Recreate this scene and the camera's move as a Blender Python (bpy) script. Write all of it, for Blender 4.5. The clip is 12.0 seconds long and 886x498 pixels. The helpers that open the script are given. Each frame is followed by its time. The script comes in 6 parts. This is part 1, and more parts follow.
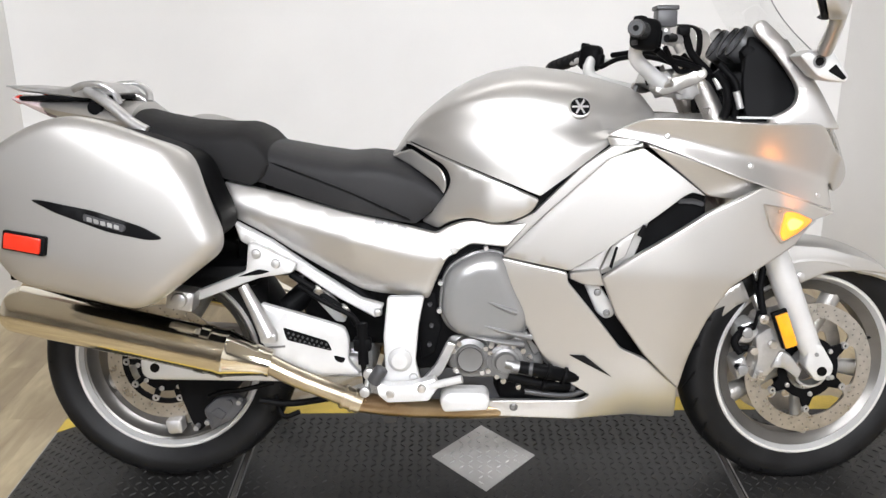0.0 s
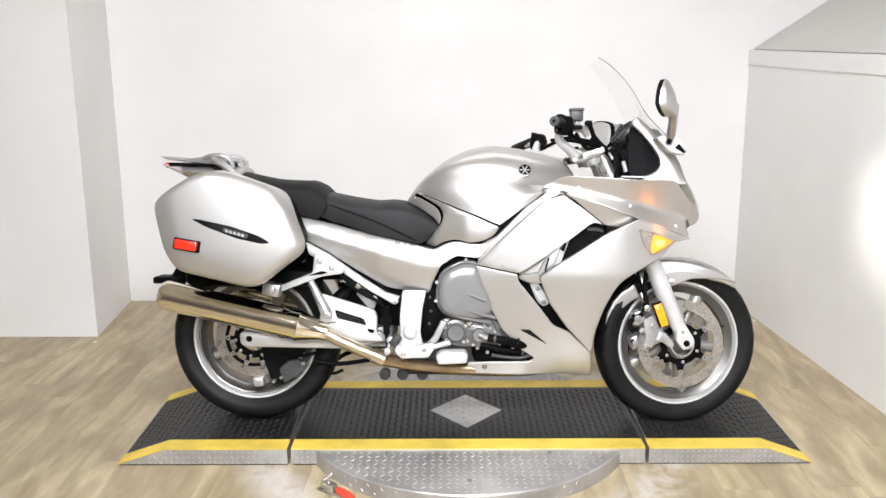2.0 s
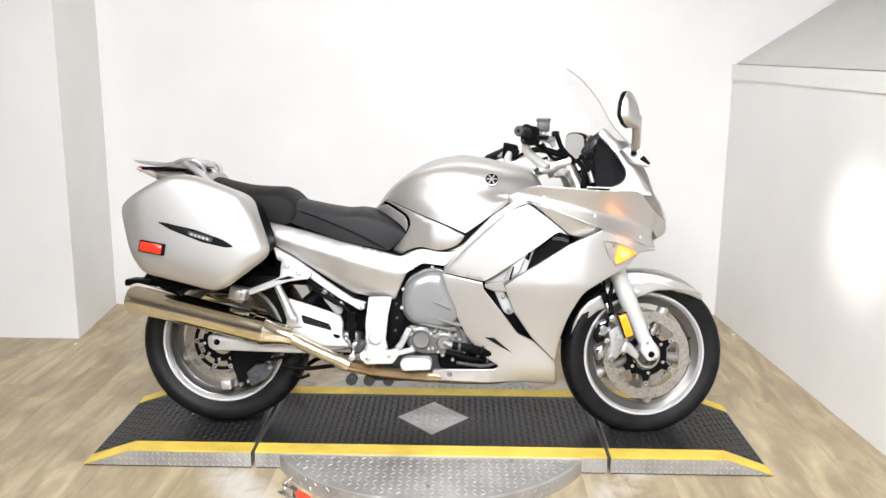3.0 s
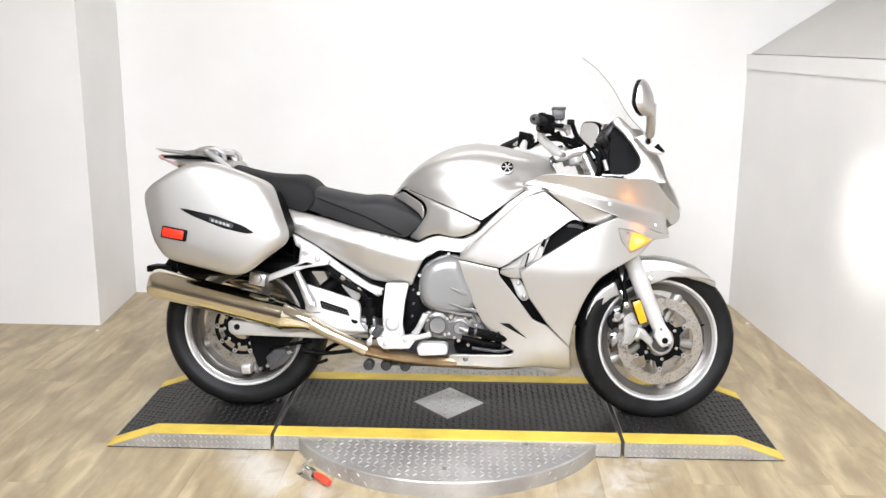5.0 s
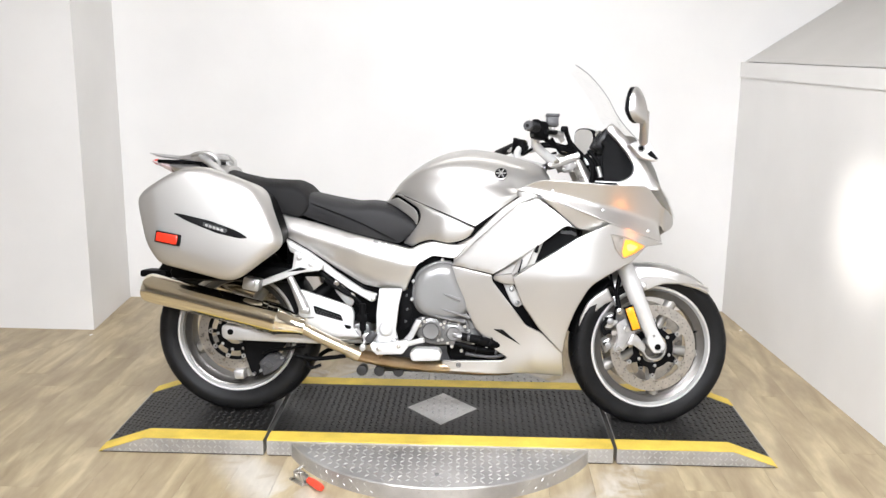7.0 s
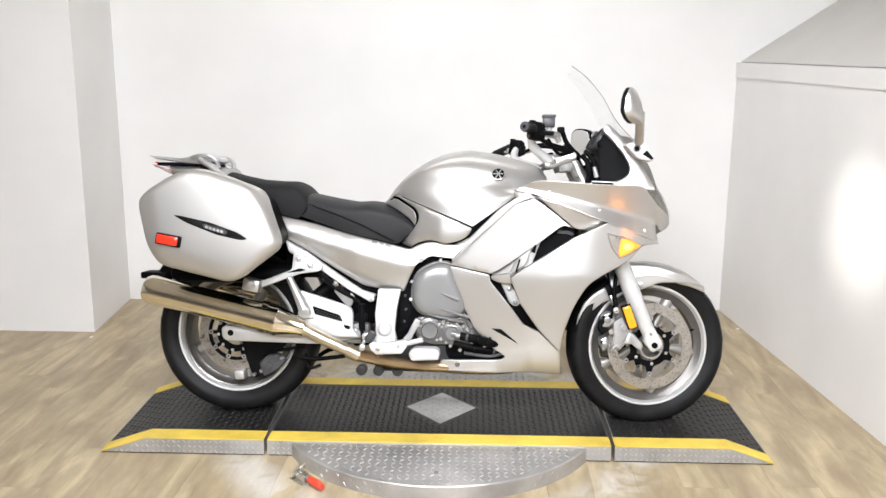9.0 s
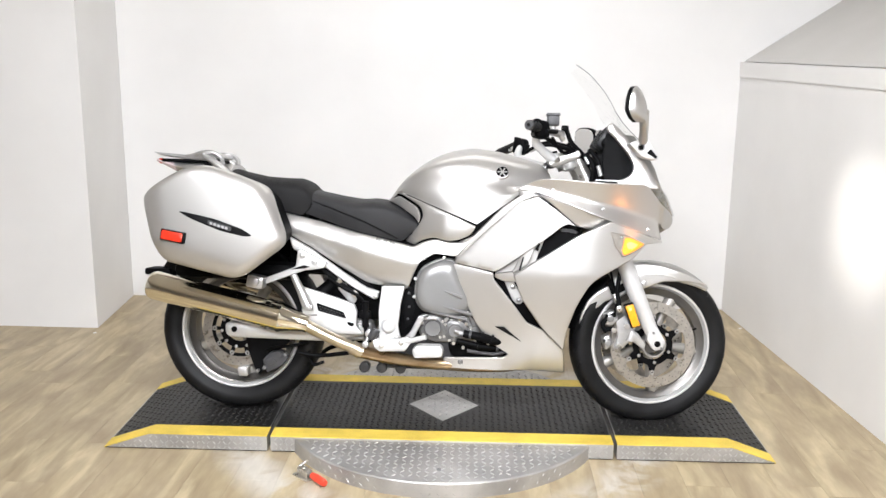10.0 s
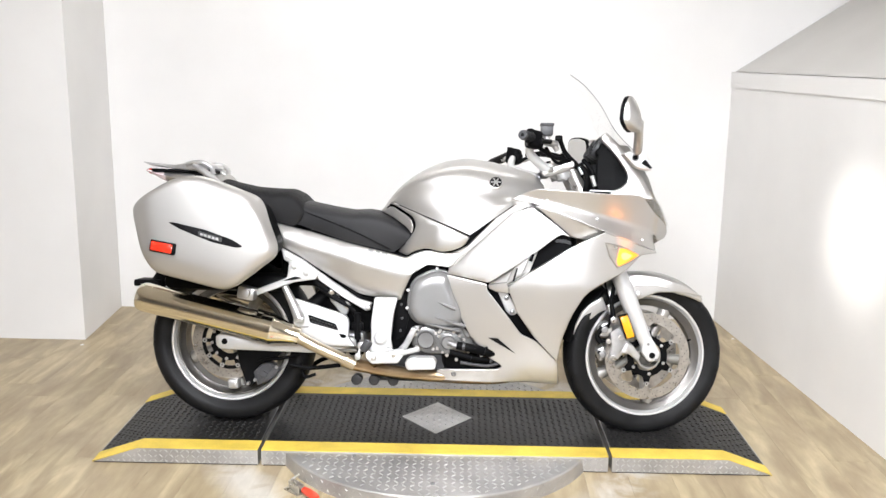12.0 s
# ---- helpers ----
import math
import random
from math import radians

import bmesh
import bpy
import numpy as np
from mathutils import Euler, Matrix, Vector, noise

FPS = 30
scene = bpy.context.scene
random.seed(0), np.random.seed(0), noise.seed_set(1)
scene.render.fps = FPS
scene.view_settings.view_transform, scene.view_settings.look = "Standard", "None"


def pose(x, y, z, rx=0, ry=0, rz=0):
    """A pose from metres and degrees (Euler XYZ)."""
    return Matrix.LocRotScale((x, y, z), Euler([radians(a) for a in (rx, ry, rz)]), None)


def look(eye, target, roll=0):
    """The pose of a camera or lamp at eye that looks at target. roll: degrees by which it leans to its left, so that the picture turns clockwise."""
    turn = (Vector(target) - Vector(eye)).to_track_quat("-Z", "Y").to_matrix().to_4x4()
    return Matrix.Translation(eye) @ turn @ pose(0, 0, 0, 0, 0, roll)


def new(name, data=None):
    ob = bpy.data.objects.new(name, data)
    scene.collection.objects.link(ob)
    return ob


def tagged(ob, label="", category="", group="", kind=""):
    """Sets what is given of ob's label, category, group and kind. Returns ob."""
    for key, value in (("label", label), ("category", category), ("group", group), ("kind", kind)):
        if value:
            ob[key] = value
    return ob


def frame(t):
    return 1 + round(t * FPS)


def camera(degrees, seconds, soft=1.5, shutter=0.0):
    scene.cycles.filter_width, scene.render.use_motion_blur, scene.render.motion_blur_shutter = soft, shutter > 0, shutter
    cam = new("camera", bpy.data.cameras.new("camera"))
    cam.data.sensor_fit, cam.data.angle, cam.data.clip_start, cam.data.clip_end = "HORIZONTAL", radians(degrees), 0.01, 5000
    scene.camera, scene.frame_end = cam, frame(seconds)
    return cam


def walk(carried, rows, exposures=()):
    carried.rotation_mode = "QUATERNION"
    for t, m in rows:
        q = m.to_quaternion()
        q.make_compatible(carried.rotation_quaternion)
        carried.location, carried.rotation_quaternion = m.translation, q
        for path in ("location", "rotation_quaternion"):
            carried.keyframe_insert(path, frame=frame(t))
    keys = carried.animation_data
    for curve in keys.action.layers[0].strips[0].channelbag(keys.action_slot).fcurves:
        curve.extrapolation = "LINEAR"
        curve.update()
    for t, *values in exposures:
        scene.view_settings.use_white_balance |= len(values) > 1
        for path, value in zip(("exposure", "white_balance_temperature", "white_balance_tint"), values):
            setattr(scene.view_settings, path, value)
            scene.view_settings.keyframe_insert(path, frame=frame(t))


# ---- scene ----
cam = camera(52.0, 12.0)
PATH = [
    (0, (-0.057, -2.072, 1.364), (-0.096, -0.189, 0.694), -0.6),
    (0.5, (-0.079, -2.505, 1.408), (-0.063, -0.587, 0.843), -0.7),
    (1, (0.018, -2.855, 1.426), (-0.081, -0.92, 0.933), 0.3),
    (1.5, (0.047, -3.084, 1.441), (-0.058, -1.147, 0.953), 0.2),
    (2, (-0.011, -3.235, 1.446), (-0.055, -1.288, 0.988), -0.3),
    (2.5, (0.022, -3.275, 1.438), (-0.06, -1.329, 0.983), 0.1),
    (3, (0.145, -3.258, 1.438), (0.077, -1.307, 1.005), 0.5),
    (5, (0.14, -3.308, 1.426), (0.041, -1.361, 0.978), 0.4),
    (5.5, (0.145, -3.31, 1.416), (0.053, -1.361, 0.975), 0.6),
    (6, (0.139, -3.308, 1.427), (0.048, -1.359, 0.988), 0.4),
    (6.5, (0.141, -3.313, 1.42), (0.05, -1.362, 0.989), 0.5),
    (7, (0.148, -3.314, 1.427), (0.058, -1.364, 0.992), 0.7),
    (9, (0.151, -3.341, 1.429), (0.064, -1.39, 0.997), 0.4),
    (9.5, (0.145, -3.356, 1.427), (0.064, -1.404, 1.001), 0.5),
    (10, (0.143, -3.348, 1.427), (0.053, -1.398, 0.992), 0.7),
    (10.5, (0.144, -3.336, 1.431), (0.062, -1.383, 1.011), 0.5),
    (11, (0.137, -3.327, 1.424), (0.053, -1.371, 1.012), 0.8),
    (11.5, (0.132, -3.318, 1.424), (0.06, -1.361, 1.019), 0.7),
    (12, (0.125, -3.319, 1.425), (0.06, -1.364, 1.011), 0.8),
]
EXPOSURE = [(0.0, -0.37), (0.5, -0.28), (1.5, -0.27), (2.5, -0.20), (3.0, -0.15), (5.0, -0.11), (7.0, -0.16), (9.0, -0.22), (10.0, -0.20), (11.0, -0.14), (12.0, -0.10)]
walk(cam, [(t, look(eye, target, roll)) for t, eye, target, roll in PATH], EXPOSURE)

# ---- world and light ----
world = bpy.data.worlds.new("world")
scene.world = world
world.use_nodes = True
world.node_tree.nodes["Background"].inputs[0].default_value = (1.0, 0.97, 0.93, 1)
world.node_tree.nodes["Background"].inputs[1].default_value = 0.05


def area_lamp(name, x, y, z, tx, ty, tz, sx, sy, power, spread=160, col=(0.965, 0.985, 1.045)):
    data = bpy.data.lights.new(name, "AREA")
    data.shape, data.size, data.size_y = "RECTANGLE", sx, sy
    data.energy, data.color, data.spread = power, col, radians(spread)
    ob = new(name, data)
    ob.matrix_world = look((x, y, z), (tx, ty, tz))
    return ob


CEIL = 2.75
# added area lights out of view, aimed to light bike and walls
area_lamp("ceiling_lamp_light", 0.0, -2.35, CEIL - 0.09, 0.0, -0.2, 0.4, 1.9, 0.5, 124, 124)
area_lamp("ceiling_lamp_light", 0.0, 0.75, CEIL - 0.07, 0.0, 0.75, 0, 2.4, 0.35, 6, 140)
area_lamp("ceiling_lamp_light", 0.0, -4.8, CEIL - 0.09, 0.0, -1.0, 0.5, 2.2, 0.6, 246, 138)
beam = bpy.data.lights.new("headlight_beam", "SPOT")
beam.energy, beam.spot_size, beam.spot_blend, beam.shadow_soft_size, beam.color = 19, radians(52), 1.0, 0.06, (1.0, 0.96, 0.90)
new("headlight_beam", beam).matrix_world = look((0.90, 0.035, 0.842), (1.617, 0.20, 0.755))
amber = bpy.data.lights.new("signal_light", "SPOT")
amber.energy, amber.spot_size, amber.spot_blend, amber.shadow_soft_size, amber.color = 0.55, radians(105), 0.6, 0.012, (1.0, 0.28, 0.03)
new("signal_light", amber).matrix_world = look((0.684, -0.231, 0.780), (0.672, -0.15, 0.862))

# ---- materials ----


def mat(name, col, rough=0.5, metal=0.0, var=0.08, scale=12.0, bump=0.0, bscale=200.0, coat=0.0, spec=0.5, rvar=0.1, col2=None, fine=0.04):
    """Principled surface with variation at two scales and fine relief."""
    m = bpy.data.materials.new(name)
    m.use_nodes = True
    nt = m.node_tree
    b = nt.nodes["Principled BSDF"]
    b.inputs["Roughness"].default_value, b.inputs["Metallic"].default_value = rough, metal
    b.inputs["Coat Weight"].default_value, b.inputs["Coat Roughness"].default_value = coat, 0.06
    b.inputs["Specular IOR Level"].default_value = spec
    tc = nt.nodes.new("ShaderNodeTexCoord")
    n1, n2 = nt.nodes.new("ShaderNodeTexNoise"), nt.nodes.new("ShaderNodeTexNoise")
    n1.inputs["Scale"].default_value, n1.inputs["Detail"].default_value = scale, 4
    n2.inputs["Scale"].default_value, n2.inputs["Detail"].default_value = bscale, 3
    for n in (n1, n2):
        nt.links.new(tc.outputs["Object"], n.inputs["Vector"])
    mix = nt.nodes.new("ShaderNodeMix")
    mix.data_type = "RGBA"
    dark = col2 or tuple(c * (1 - 2 * var) for c in col)
    lite = col if col2 else tuple(min(1, c * (1 + var)) for c in col)
    mix.inputs["A"].default_value, mix.inputs["B"].default_value = (*dark, 1), (*lite, 1)
    ramp = nt.nodes.new("ShaderNodeMapRange")
    ramp.inputs[1].default_value, ramp.inputs[2].default_value = 0.3, 0.7
    nt.links.new(n1.outputs[0], ramp.inputs[0])
    nt.links.new(ramp.outputs[0], mix.inputs["Factor"])
    hsv = nt.nodes.new("ShaderNodeHueSaturation")
    nt.links.new(mix.outputs["Result"], hsv.inputs["Color"])
    fin = nt.nodes.new("ShaderNodeMapRange")
    fin.inputs[3].default_value, fin.inputs[4].default_value = 1 - fine, 1 + fine
    nt.links.new(n2.outputs[0], fin.inputs[0])
    nt.links.new(fin.outputs[0], hsv.inputs["Value"])
    nt.links.new(hsv.outputs[0], b.inputs["Base Color"])
    rr = nt.nodes.new("ShaderNodeMapRange")
    rr.inputs[3].default_value, rr.inputs[4].default_value = max(0.02, rough - rvar), min(1, rough + rvar)
    nt.links.new(n1.outputs[0], rr.inputs[0])
    nt.links.new(rr.outputs[0], b.inputs["Roughness"])
    if bump:
        bp = nt.nodes.new("ShaderNodeBump")
        bp.inputs["Strength"].default_value, bp.inputs["Distance"].default_value = bump, 0.002
        nt.links.new(n2.outputs[0], bp.inputs["Height"])
        nt.links.new(bp.outputs[0], b.inputs["Normal"])
    return m


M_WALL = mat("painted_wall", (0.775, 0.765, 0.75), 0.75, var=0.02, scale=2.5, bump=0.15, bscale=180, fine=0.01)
# tone of the unseen front wall, set for what the bike reflects
M_FAR = mat("unseen_front_wall", (0.55, 0.52, 0.49), 0.8, var=0.1, scale=2)
# greyer than the walls: the slope's shade is put into its colour
M_SLOPE = mat("shaded_slope_grey", (0.57, 0.555, 0.53), 0.8, var=0.03, scale=2, bump=0.15, bscale=150)
M_CEIL = mat("ceiling_paint", (0.62, 0.60, 0.57), 0.9, var=0.02, scale=3)
M_SILVER = mat("silver_paint", (0.50, 0.488, 0.47), 0.38, 0.80, var=0.015, scale=5, bscale=1100, coat=0.35, rvar=0.02, fine=0.06)
M_SILVER_W = mat("satin_aluminium_paint", (0.61, 0.608, 0.605), 0.38, 0.35, var=0.03, scale=18, bscale=500, bump=0.05, rvar=0.08)
M_ALU = mat("cast_aluminium", (0.52, 0.515, 0.51), 0.36, 0.75, var=0.08, scale=30, bump=0.12, bscale=420, rvar=0.1)
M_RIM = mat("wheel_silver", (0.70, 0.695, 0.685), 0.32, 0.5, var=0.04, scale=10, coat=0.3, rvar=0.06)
# darker silver: the shade inside the wheel is put into barrel and hub
M_RIM_IN = mat("shaded_wheel_silver", (0.155, 0.147, 0.137), 0.34, 0.7, var=0.08, scale=10)
M_SPOKE = mat("cast_spoke_silver", (0.40, 0.385, 0.36), 0.36, 0.6, var=0.04, scale=10)
M_STEEL = mat("brake_steel", (0.66, 0.64, 0.61), 0.3, 0.95, var=0.08, scale=40, bscale=700, bump=0.1)
M_DISC = mat("worn_disc_steel", (0.50, 0.475, 0.44), 0.3, 0.95, var=0.1, scale=40, bscale=700, bump=0.1)
M_CHROME = mat("polished_steel", (0.94, 0.88, 0.74), 0.13, 1.0, var=0.05, scale=6, bscale=600, rvar=0.05)
M_PIPE = mat("heat_stained_steel", (0.44, 0.34, 0.22), 0.30, 0.95, var=0.2, scale=9, col2=(0.25, 0.16, 0.085), rvar=0.08)
M_ENG = mat("engine_grey_paint", (0.235, 0.233, 0.232), 0.28, 0.35, var=0.02, scale=14, bump=0.05, bscale=500, rvar=0.02)
M_ENG_L = mat("engine_case_grey", (0.19, 0.187, 0.184), 0.36, 0.5, var=0.1, scale=20, bump=0.12, bscale=450)
M_BLACK = mat("black_plastic", (0.004, 0.004, 0.0044), 0.5, var=0.15, scale=25, bump=0.06, bscale=600, spec=0.05)
M_BLACK_G = mat("gloss_black", (0.004, 0.004, 0.0045), 0.35, var=0.1, scale=10, spec=0.12)
M_RUBBER = mat("tyre_rubber", (0.0085, 0.0085, 0.009), 0.5, var=0.22, scale=14, bump=0.2, bscale=350, spec=0.17)
M_SEAT = mat("seat_vinyl", (0.012, 0.0118, 0.0122), 0.58, var=0.1, scale=8, bump=0.5, bscale=700, spec=0.14)
M_SEAT_P = mat("seat_vinyl_smooth", (0.021, 0.0208, 0.022), 0.5, var=0.08, scale=8, bump=0.35, bscale=900, spec=0.2)
M_DARK = mat("dark_grey_plastic", (0.055, 0.055, 0.058), 0.38, var=0.1, scale=20, bump=0.06, bscale=500, spec=0.3)
M_RED = mat("red_lens", (0.62, 0.03, 0.012), 0.2, var=0.06, scale=40, bump=0.3, bscale=300, coat=0.6)
M_AMBER = mat("amber_lens", (0.85, 0.36, 0.01), 0.22, var=0.05, scale=40, bump=0.3, bscale=300, coat=0.6)
M_YELLOW = mat("yellow_paint", (0.73, 0.535, 0.085), 0.6, var=0.13, scale=7, bump=0.25, bscale=160, fine=0.16)
M_DECK = mat("black_deck_coating", (0.0155, 0.015, 0.0145), 0.42, var=0.28, scale=4, bump=0.3, bscale=260, fine=0.2, spec=0.4)
# lighter ridge tops: wear, and the light they catch put into the colour
M_DECK_TOP = mat("worn_lit_deck_tread", (0.034, 0.033, 0.032), 0.34, 0.15, var=0.3, scale=5, bump=0.15, bscale=300, fine=0.2, spec=0.5)
M_PIPE_L = mat("straw_tinted_steel", (0.63, 0.55, 0.42), 0.30, 1.0, var=0.08, scale=8, bscale=500, rvar=0.05)
M_PLATE = mat("bare_tread_plate", (0.43, 0.42, 0.405), 0.40, 0.55, var=0.15, scale=6, bump=0.15, bscale=300, rvar=0.14)
M_TREAD = mat("worn_tread_tops", (0.58, 0.575, 0.565), 0.34, 0.5, var=0.08, scale=9)
M_TAILLENS = mat("pale_tail_lens", (0.62, 0.5, 0.5), 0.2, var=0.05, scale=40, coat=0.5)
M_HANDLE = mat("red_grip_vinyl", (0.7, 0.06, 0.03), 0.4, var=0.05, scale=30)
M_WHITE_MARK = mat("light_grey_mark", (0.6, 0.6, 0.6), 0.4, 0.3, var=0.03)
M_MIRROR = mat("mirror_glass", (0.9, 0.9, 0.9), 0.02, 1.0, var=0.0, fine=0.0, rvar=0.0)
M_LAMPBOX = mat("white_lamp_housing", (0.8, 0.8, 0.8), 0.5, var=0.01)


def glass_mat(name, tint, rough=0.02, alpha=0.3):
    """A thin clear sheet: mostly see-through, with a reflecting surface."""
    m = bpy.data.materials.new(name)
    m.use_nodes = True
    nt = m.node_tree
    nt.nodes.remove(nt.nodes["Principled BSDF"])
    out = nt.nodes["Material Output"]
    tr, gl, mx, fr = (nt.nodes.new("ShaderNode" + n) for n in ("BsdfTransparent", "BsdfGlossy", "MixShader", "Fresnel"))
    tr.inputs[0].default_value = (*tint, 1)
    gl.inputs["Roughness"].default_value = rough
    fr.inputs[0].default_value = 1.45
    weak = nt.nodes.new("ShaderNodeMath")
    weak.operation = "MULTIPLY"
    weak.inputs[1].default_value = alpha
    nt.links.new(fr.outputs[0], weak.inputs[0])
    nt.links.new(weak.outputs[0], mx.inputs[0])
    nt.links.new(tr.outputs[0], mx.inputs[1])
    nt.links.new(gl.outputs[0], mx.inputs[2])
    nt.links.new(mx.outputs[0], out.inputs[0])
    return m


M_SCREEN = glass_mat("clear_screen", (0.985, 0.988, 0.988), 0.02, 0.14)
M_LENS = glass_mat("clear_lens", (0.9, 0.9, 0.9), 0.05, 0.8)


def glow_mat(name, col, strength):
    m = bpy.data.materials.new(name)
    m.use_nodes = True
    b = m.node_tree.nodes["Principled BSDF"]
    b.inputs["Base Color"].default_value = (*col, 1)
    b.inputs["Emission Color"].default_value = (*col, 1)
    b.inputs["Emission Strength"].default_value = strength
    return m


M_SIGNAL = glow_mat("lit_amber_bulb", (1.0, 0.34, 0.035), 1.7)
M_BULB = glow_mat("hot_bulb", (1.0, 0.52, 0.10), 4.0)
M_TUBE = glow_mat("lamp_diffuser", (1.0, 0.97, 0.92), 8.0)


def wood_mat():
    m = bpy.data.materials.new("oak_plank")
    m.use_nodes = True
    nt = m.node_tree
    b = nt.nodes["Principled BSDF"]
    tc, info = nt.nodes.new("ShaderNodeTexCoord"), nt.nodes.new("ShaderNodeObjectInfo")
    geo = nt.nodes.new("ShaderNodeNewGeometry")
    addr = nt.nodes.new("ShaderNodeMath")
    nt.links.new(info.outputs["Random"], addr.inputs[0])
    nt.links.new(geo.outputs["Random Per Island"], addr.inputs[1])
    mp = nt.nodes.new("ShaderNodeMapping")
    mp.inputs["Scale"].default_value = (9, 1.9, 1)
    comb = nt.nodes.new("ShaderNodeCombineXYZ")
    mul = nt.nodes.new("ShaderNodeMath")
    mul.operation = "MULTIPLY"
    mul.inputs[1].default_value = 37.0
    nt.links.new(addr.outputs[0], mul.inputs[0])
    nt.links.new(mul.outputs[0], comb.inputs[0])
    nt.links.new(mul.outputs[0], comb.inputs[1])
    nt.links.new(comb.outputs[0], mp.inputs["Location"])
    nt.links.new(tc.outputs["Object"], mp.inputs["Vector"])
    n1, n2 = nt.nodes.new("ShaderNodeTexNoise"), nt.nodes.new("ShaderNodeTexNoise")
    n1.inputs["Scale"].default_value, n1.inputs["Detail"].default_value, n1.inputs["Distortion"].default_value = 1.3, 6, 0.8
    n2.inputs["Scale"].default_value, n2.inputs["Detail"].default_value = 9.0, 5
    nt.links.new(mp.outputs[0], n1.inputs["Vector"])
    nt.links.new(mp.outputs[0], n2.inputs["Vector"])
    cr = nt.nodes.new("ShaderNodeValToRGB")
    cr.color_ramp.elements[0].position, cr.color_ramp.elements[0].color = 0.3, (0.29, 0.235, 0.16, 1)
    cr.color_ramp.elements[1].position, cr.color_ramp.elements[1].color = 0.7, (0.565, 0.487, 0.345, 1)
    e = cr.color_ramp.elements.new(0.5)
    e.color = (0.405, 0.34, 0.234, 1)
    nt.links.new(n1.outputs[0], cr.inputs[0])
    # grey-brown weathered patches that run a little along the grain
    mp3 = nt.nodes.new("ShaderNodeMapping")
    mp3.inputs["Scale"].default_value = (8.5, 3.2, 1)
    nt.links.new(geo.outputs["Position"], mp3.inputs["Vector"])
    n3 = nt.nodes.new("ShaderNodeTexNoise")
    n3.inputs["Scale"].default_value, n3.inputs["Detail"].default_value, n3.inputs["Distortion"].default_value = 1.0, 3, 0.4
    nt.links.new(mp3.outputs[0], n3.inputs["Vector"])
    pr = nt.nodes.new("ShaderNodeMapRange")
    pr.inputs[1].default_value, pr.inputs[2].default_value, pr.inputs[4].default_value = 0.36, 0.68, 0.6
    nt.links.new(n3.outputs[0], pr.inputs[0])
    patch = nt.nodes.new("ShaderNodeMix")
    patch.data_type = "RGBA"
    nt.links.new(pr.outputs[0], patch.inputs["Factor"])
    nt.links.new(cr.outputs[0], patch.inputs["A"])
    patch.inputs["B"].default_value = (0.272, 0.218, 0.157, 1)
    hsv = nt.nodes.new("ShaderNodeHueSaturation")
    hsv.inputs["Saturation"].default_value = 1.18
    vr = nt.nodes.new("ShaderNodeMapRange")
    vr.inputs[2].default_value = 1.0
    vr.inputs[3].default_value, vr.inputs[4].default_value = 0.95, 1.04
    fr = nt.nodes.new("ShaderNodeMath")
    fr.operation = "FRACT"
    nt.links.new(mul.outputs[0], fr.inputs[0])
    nt.links.new(fr.outputs[0], vr.inputs[0])
    m2 = nt.nodes.new("ShaderNodeMath")
    m2.operation = "MULTIPLY"
    v2 = nt.nodes.new("ShaderNodeMapRange")
    v2.inputs[3].default_value, v2.inputs[4].default_value = 0.86, 1.12
    nt.links.new(n2.outputs[0], v2.inputs[0])
    nt.links.new(vr.outputs[0], m2.inputs[0])
    nt.links.new(v2.outputs[0], m2.inputs[1])
    nt.links.new(m2.outputs[0], hsv.inputs["Value"])
    # pale scuffs that the turntable has ground into the boards round it
    pos = nt.nodes.new("ShaderNodeNewGeometry")
    off = nt.nodes.new("ShaderNodeVectorMath")
    off.operation = "DISTANCE"
    off.inputs[1].default_value = (0.0, -0.07, 0.0)
    nt.links.new(pos.outputs["Position"], off.inputs[0])
    band = nt.nodes.new("ShaderNodeMapRange")
    band.inputs[1].default_value, band.inputs[2].default_value = 0.64, 0.73
    nt.links.new(off.outputs["Value"], band.inputs[0])
    fade = nt.nodes.new("ShaderNodeMapRange")
    fade.inputs[1].default_value, fade.inputs[2].default_value, fade.inputs[3].default_value, fade.inputs[4].default_value = 0.78, 0.88, 1.0, 0.0
    nt.links.new(off.outputs["Value"], fade.inputs[0])
    n4 = nt.nodes.new("ShaderNodeTexNoise")
    n4.inputs["Scale"].default_value, n4.inputs["Detail"].default_value, n4.inputs["Distortion"].default_value = 5.0, 6, 1.2
    nt.links.new(pos.outputs["Position"], n4.inputs["Vector"])
    worn = nt.nodes.new("ShaderNodeMapRange")
    worn.inputs[1].default_value, worn.inputs[2].default_value, worn.inputs[4].default_value = 0.44, 0.58, 0.85
    nt.links.new(n4.outputs[0], worn.inputs[0])
    m3, m4 = nt.nodes.new("ShaderNodeMath"), nt.nodes.new("ShaderNodeMath")
    m3.operation = m4.operation = "MULTIPLY"
    nt.links.new(band.outputs[0], m3.inputs[0])
    nt.links.new(fade.outputs[0], m3.inputs[1])
    nt.links.new(m3.outputs[0], m4.inputs[0])
    nt.links.new(worn.outputs[0], m4.inputs[1])
    scuff = nt.nodes.new("ShaderNodeMix")
    scuff.data_type = "RGBA"
    nt.links.new(m4.outputs[0], scuff.inputs["Factor"])
    nt.links.new(patch.outputs["Result"], scuff.inputs["A"])
    scuff.inputs["B"].default_value = (0.56, 0.535, 0.49, 1)
    nt.links.new(scuff.outputs["Result"], hsv.inputs["Color"])
    nt.links.new(hsv.outputs[0], b.inputs["Base Color"])
    b.inputs["Roughness"].default_value = 0.42
    bp = nt.nodes.new("ShaderNodeBump")
    bp.inputs["Strength"].default_value, bp.inputs["Distance"].default_value = 0.15, 0.002
    nt.links.new(n2.outputs[0], bp.inputs["Height"])
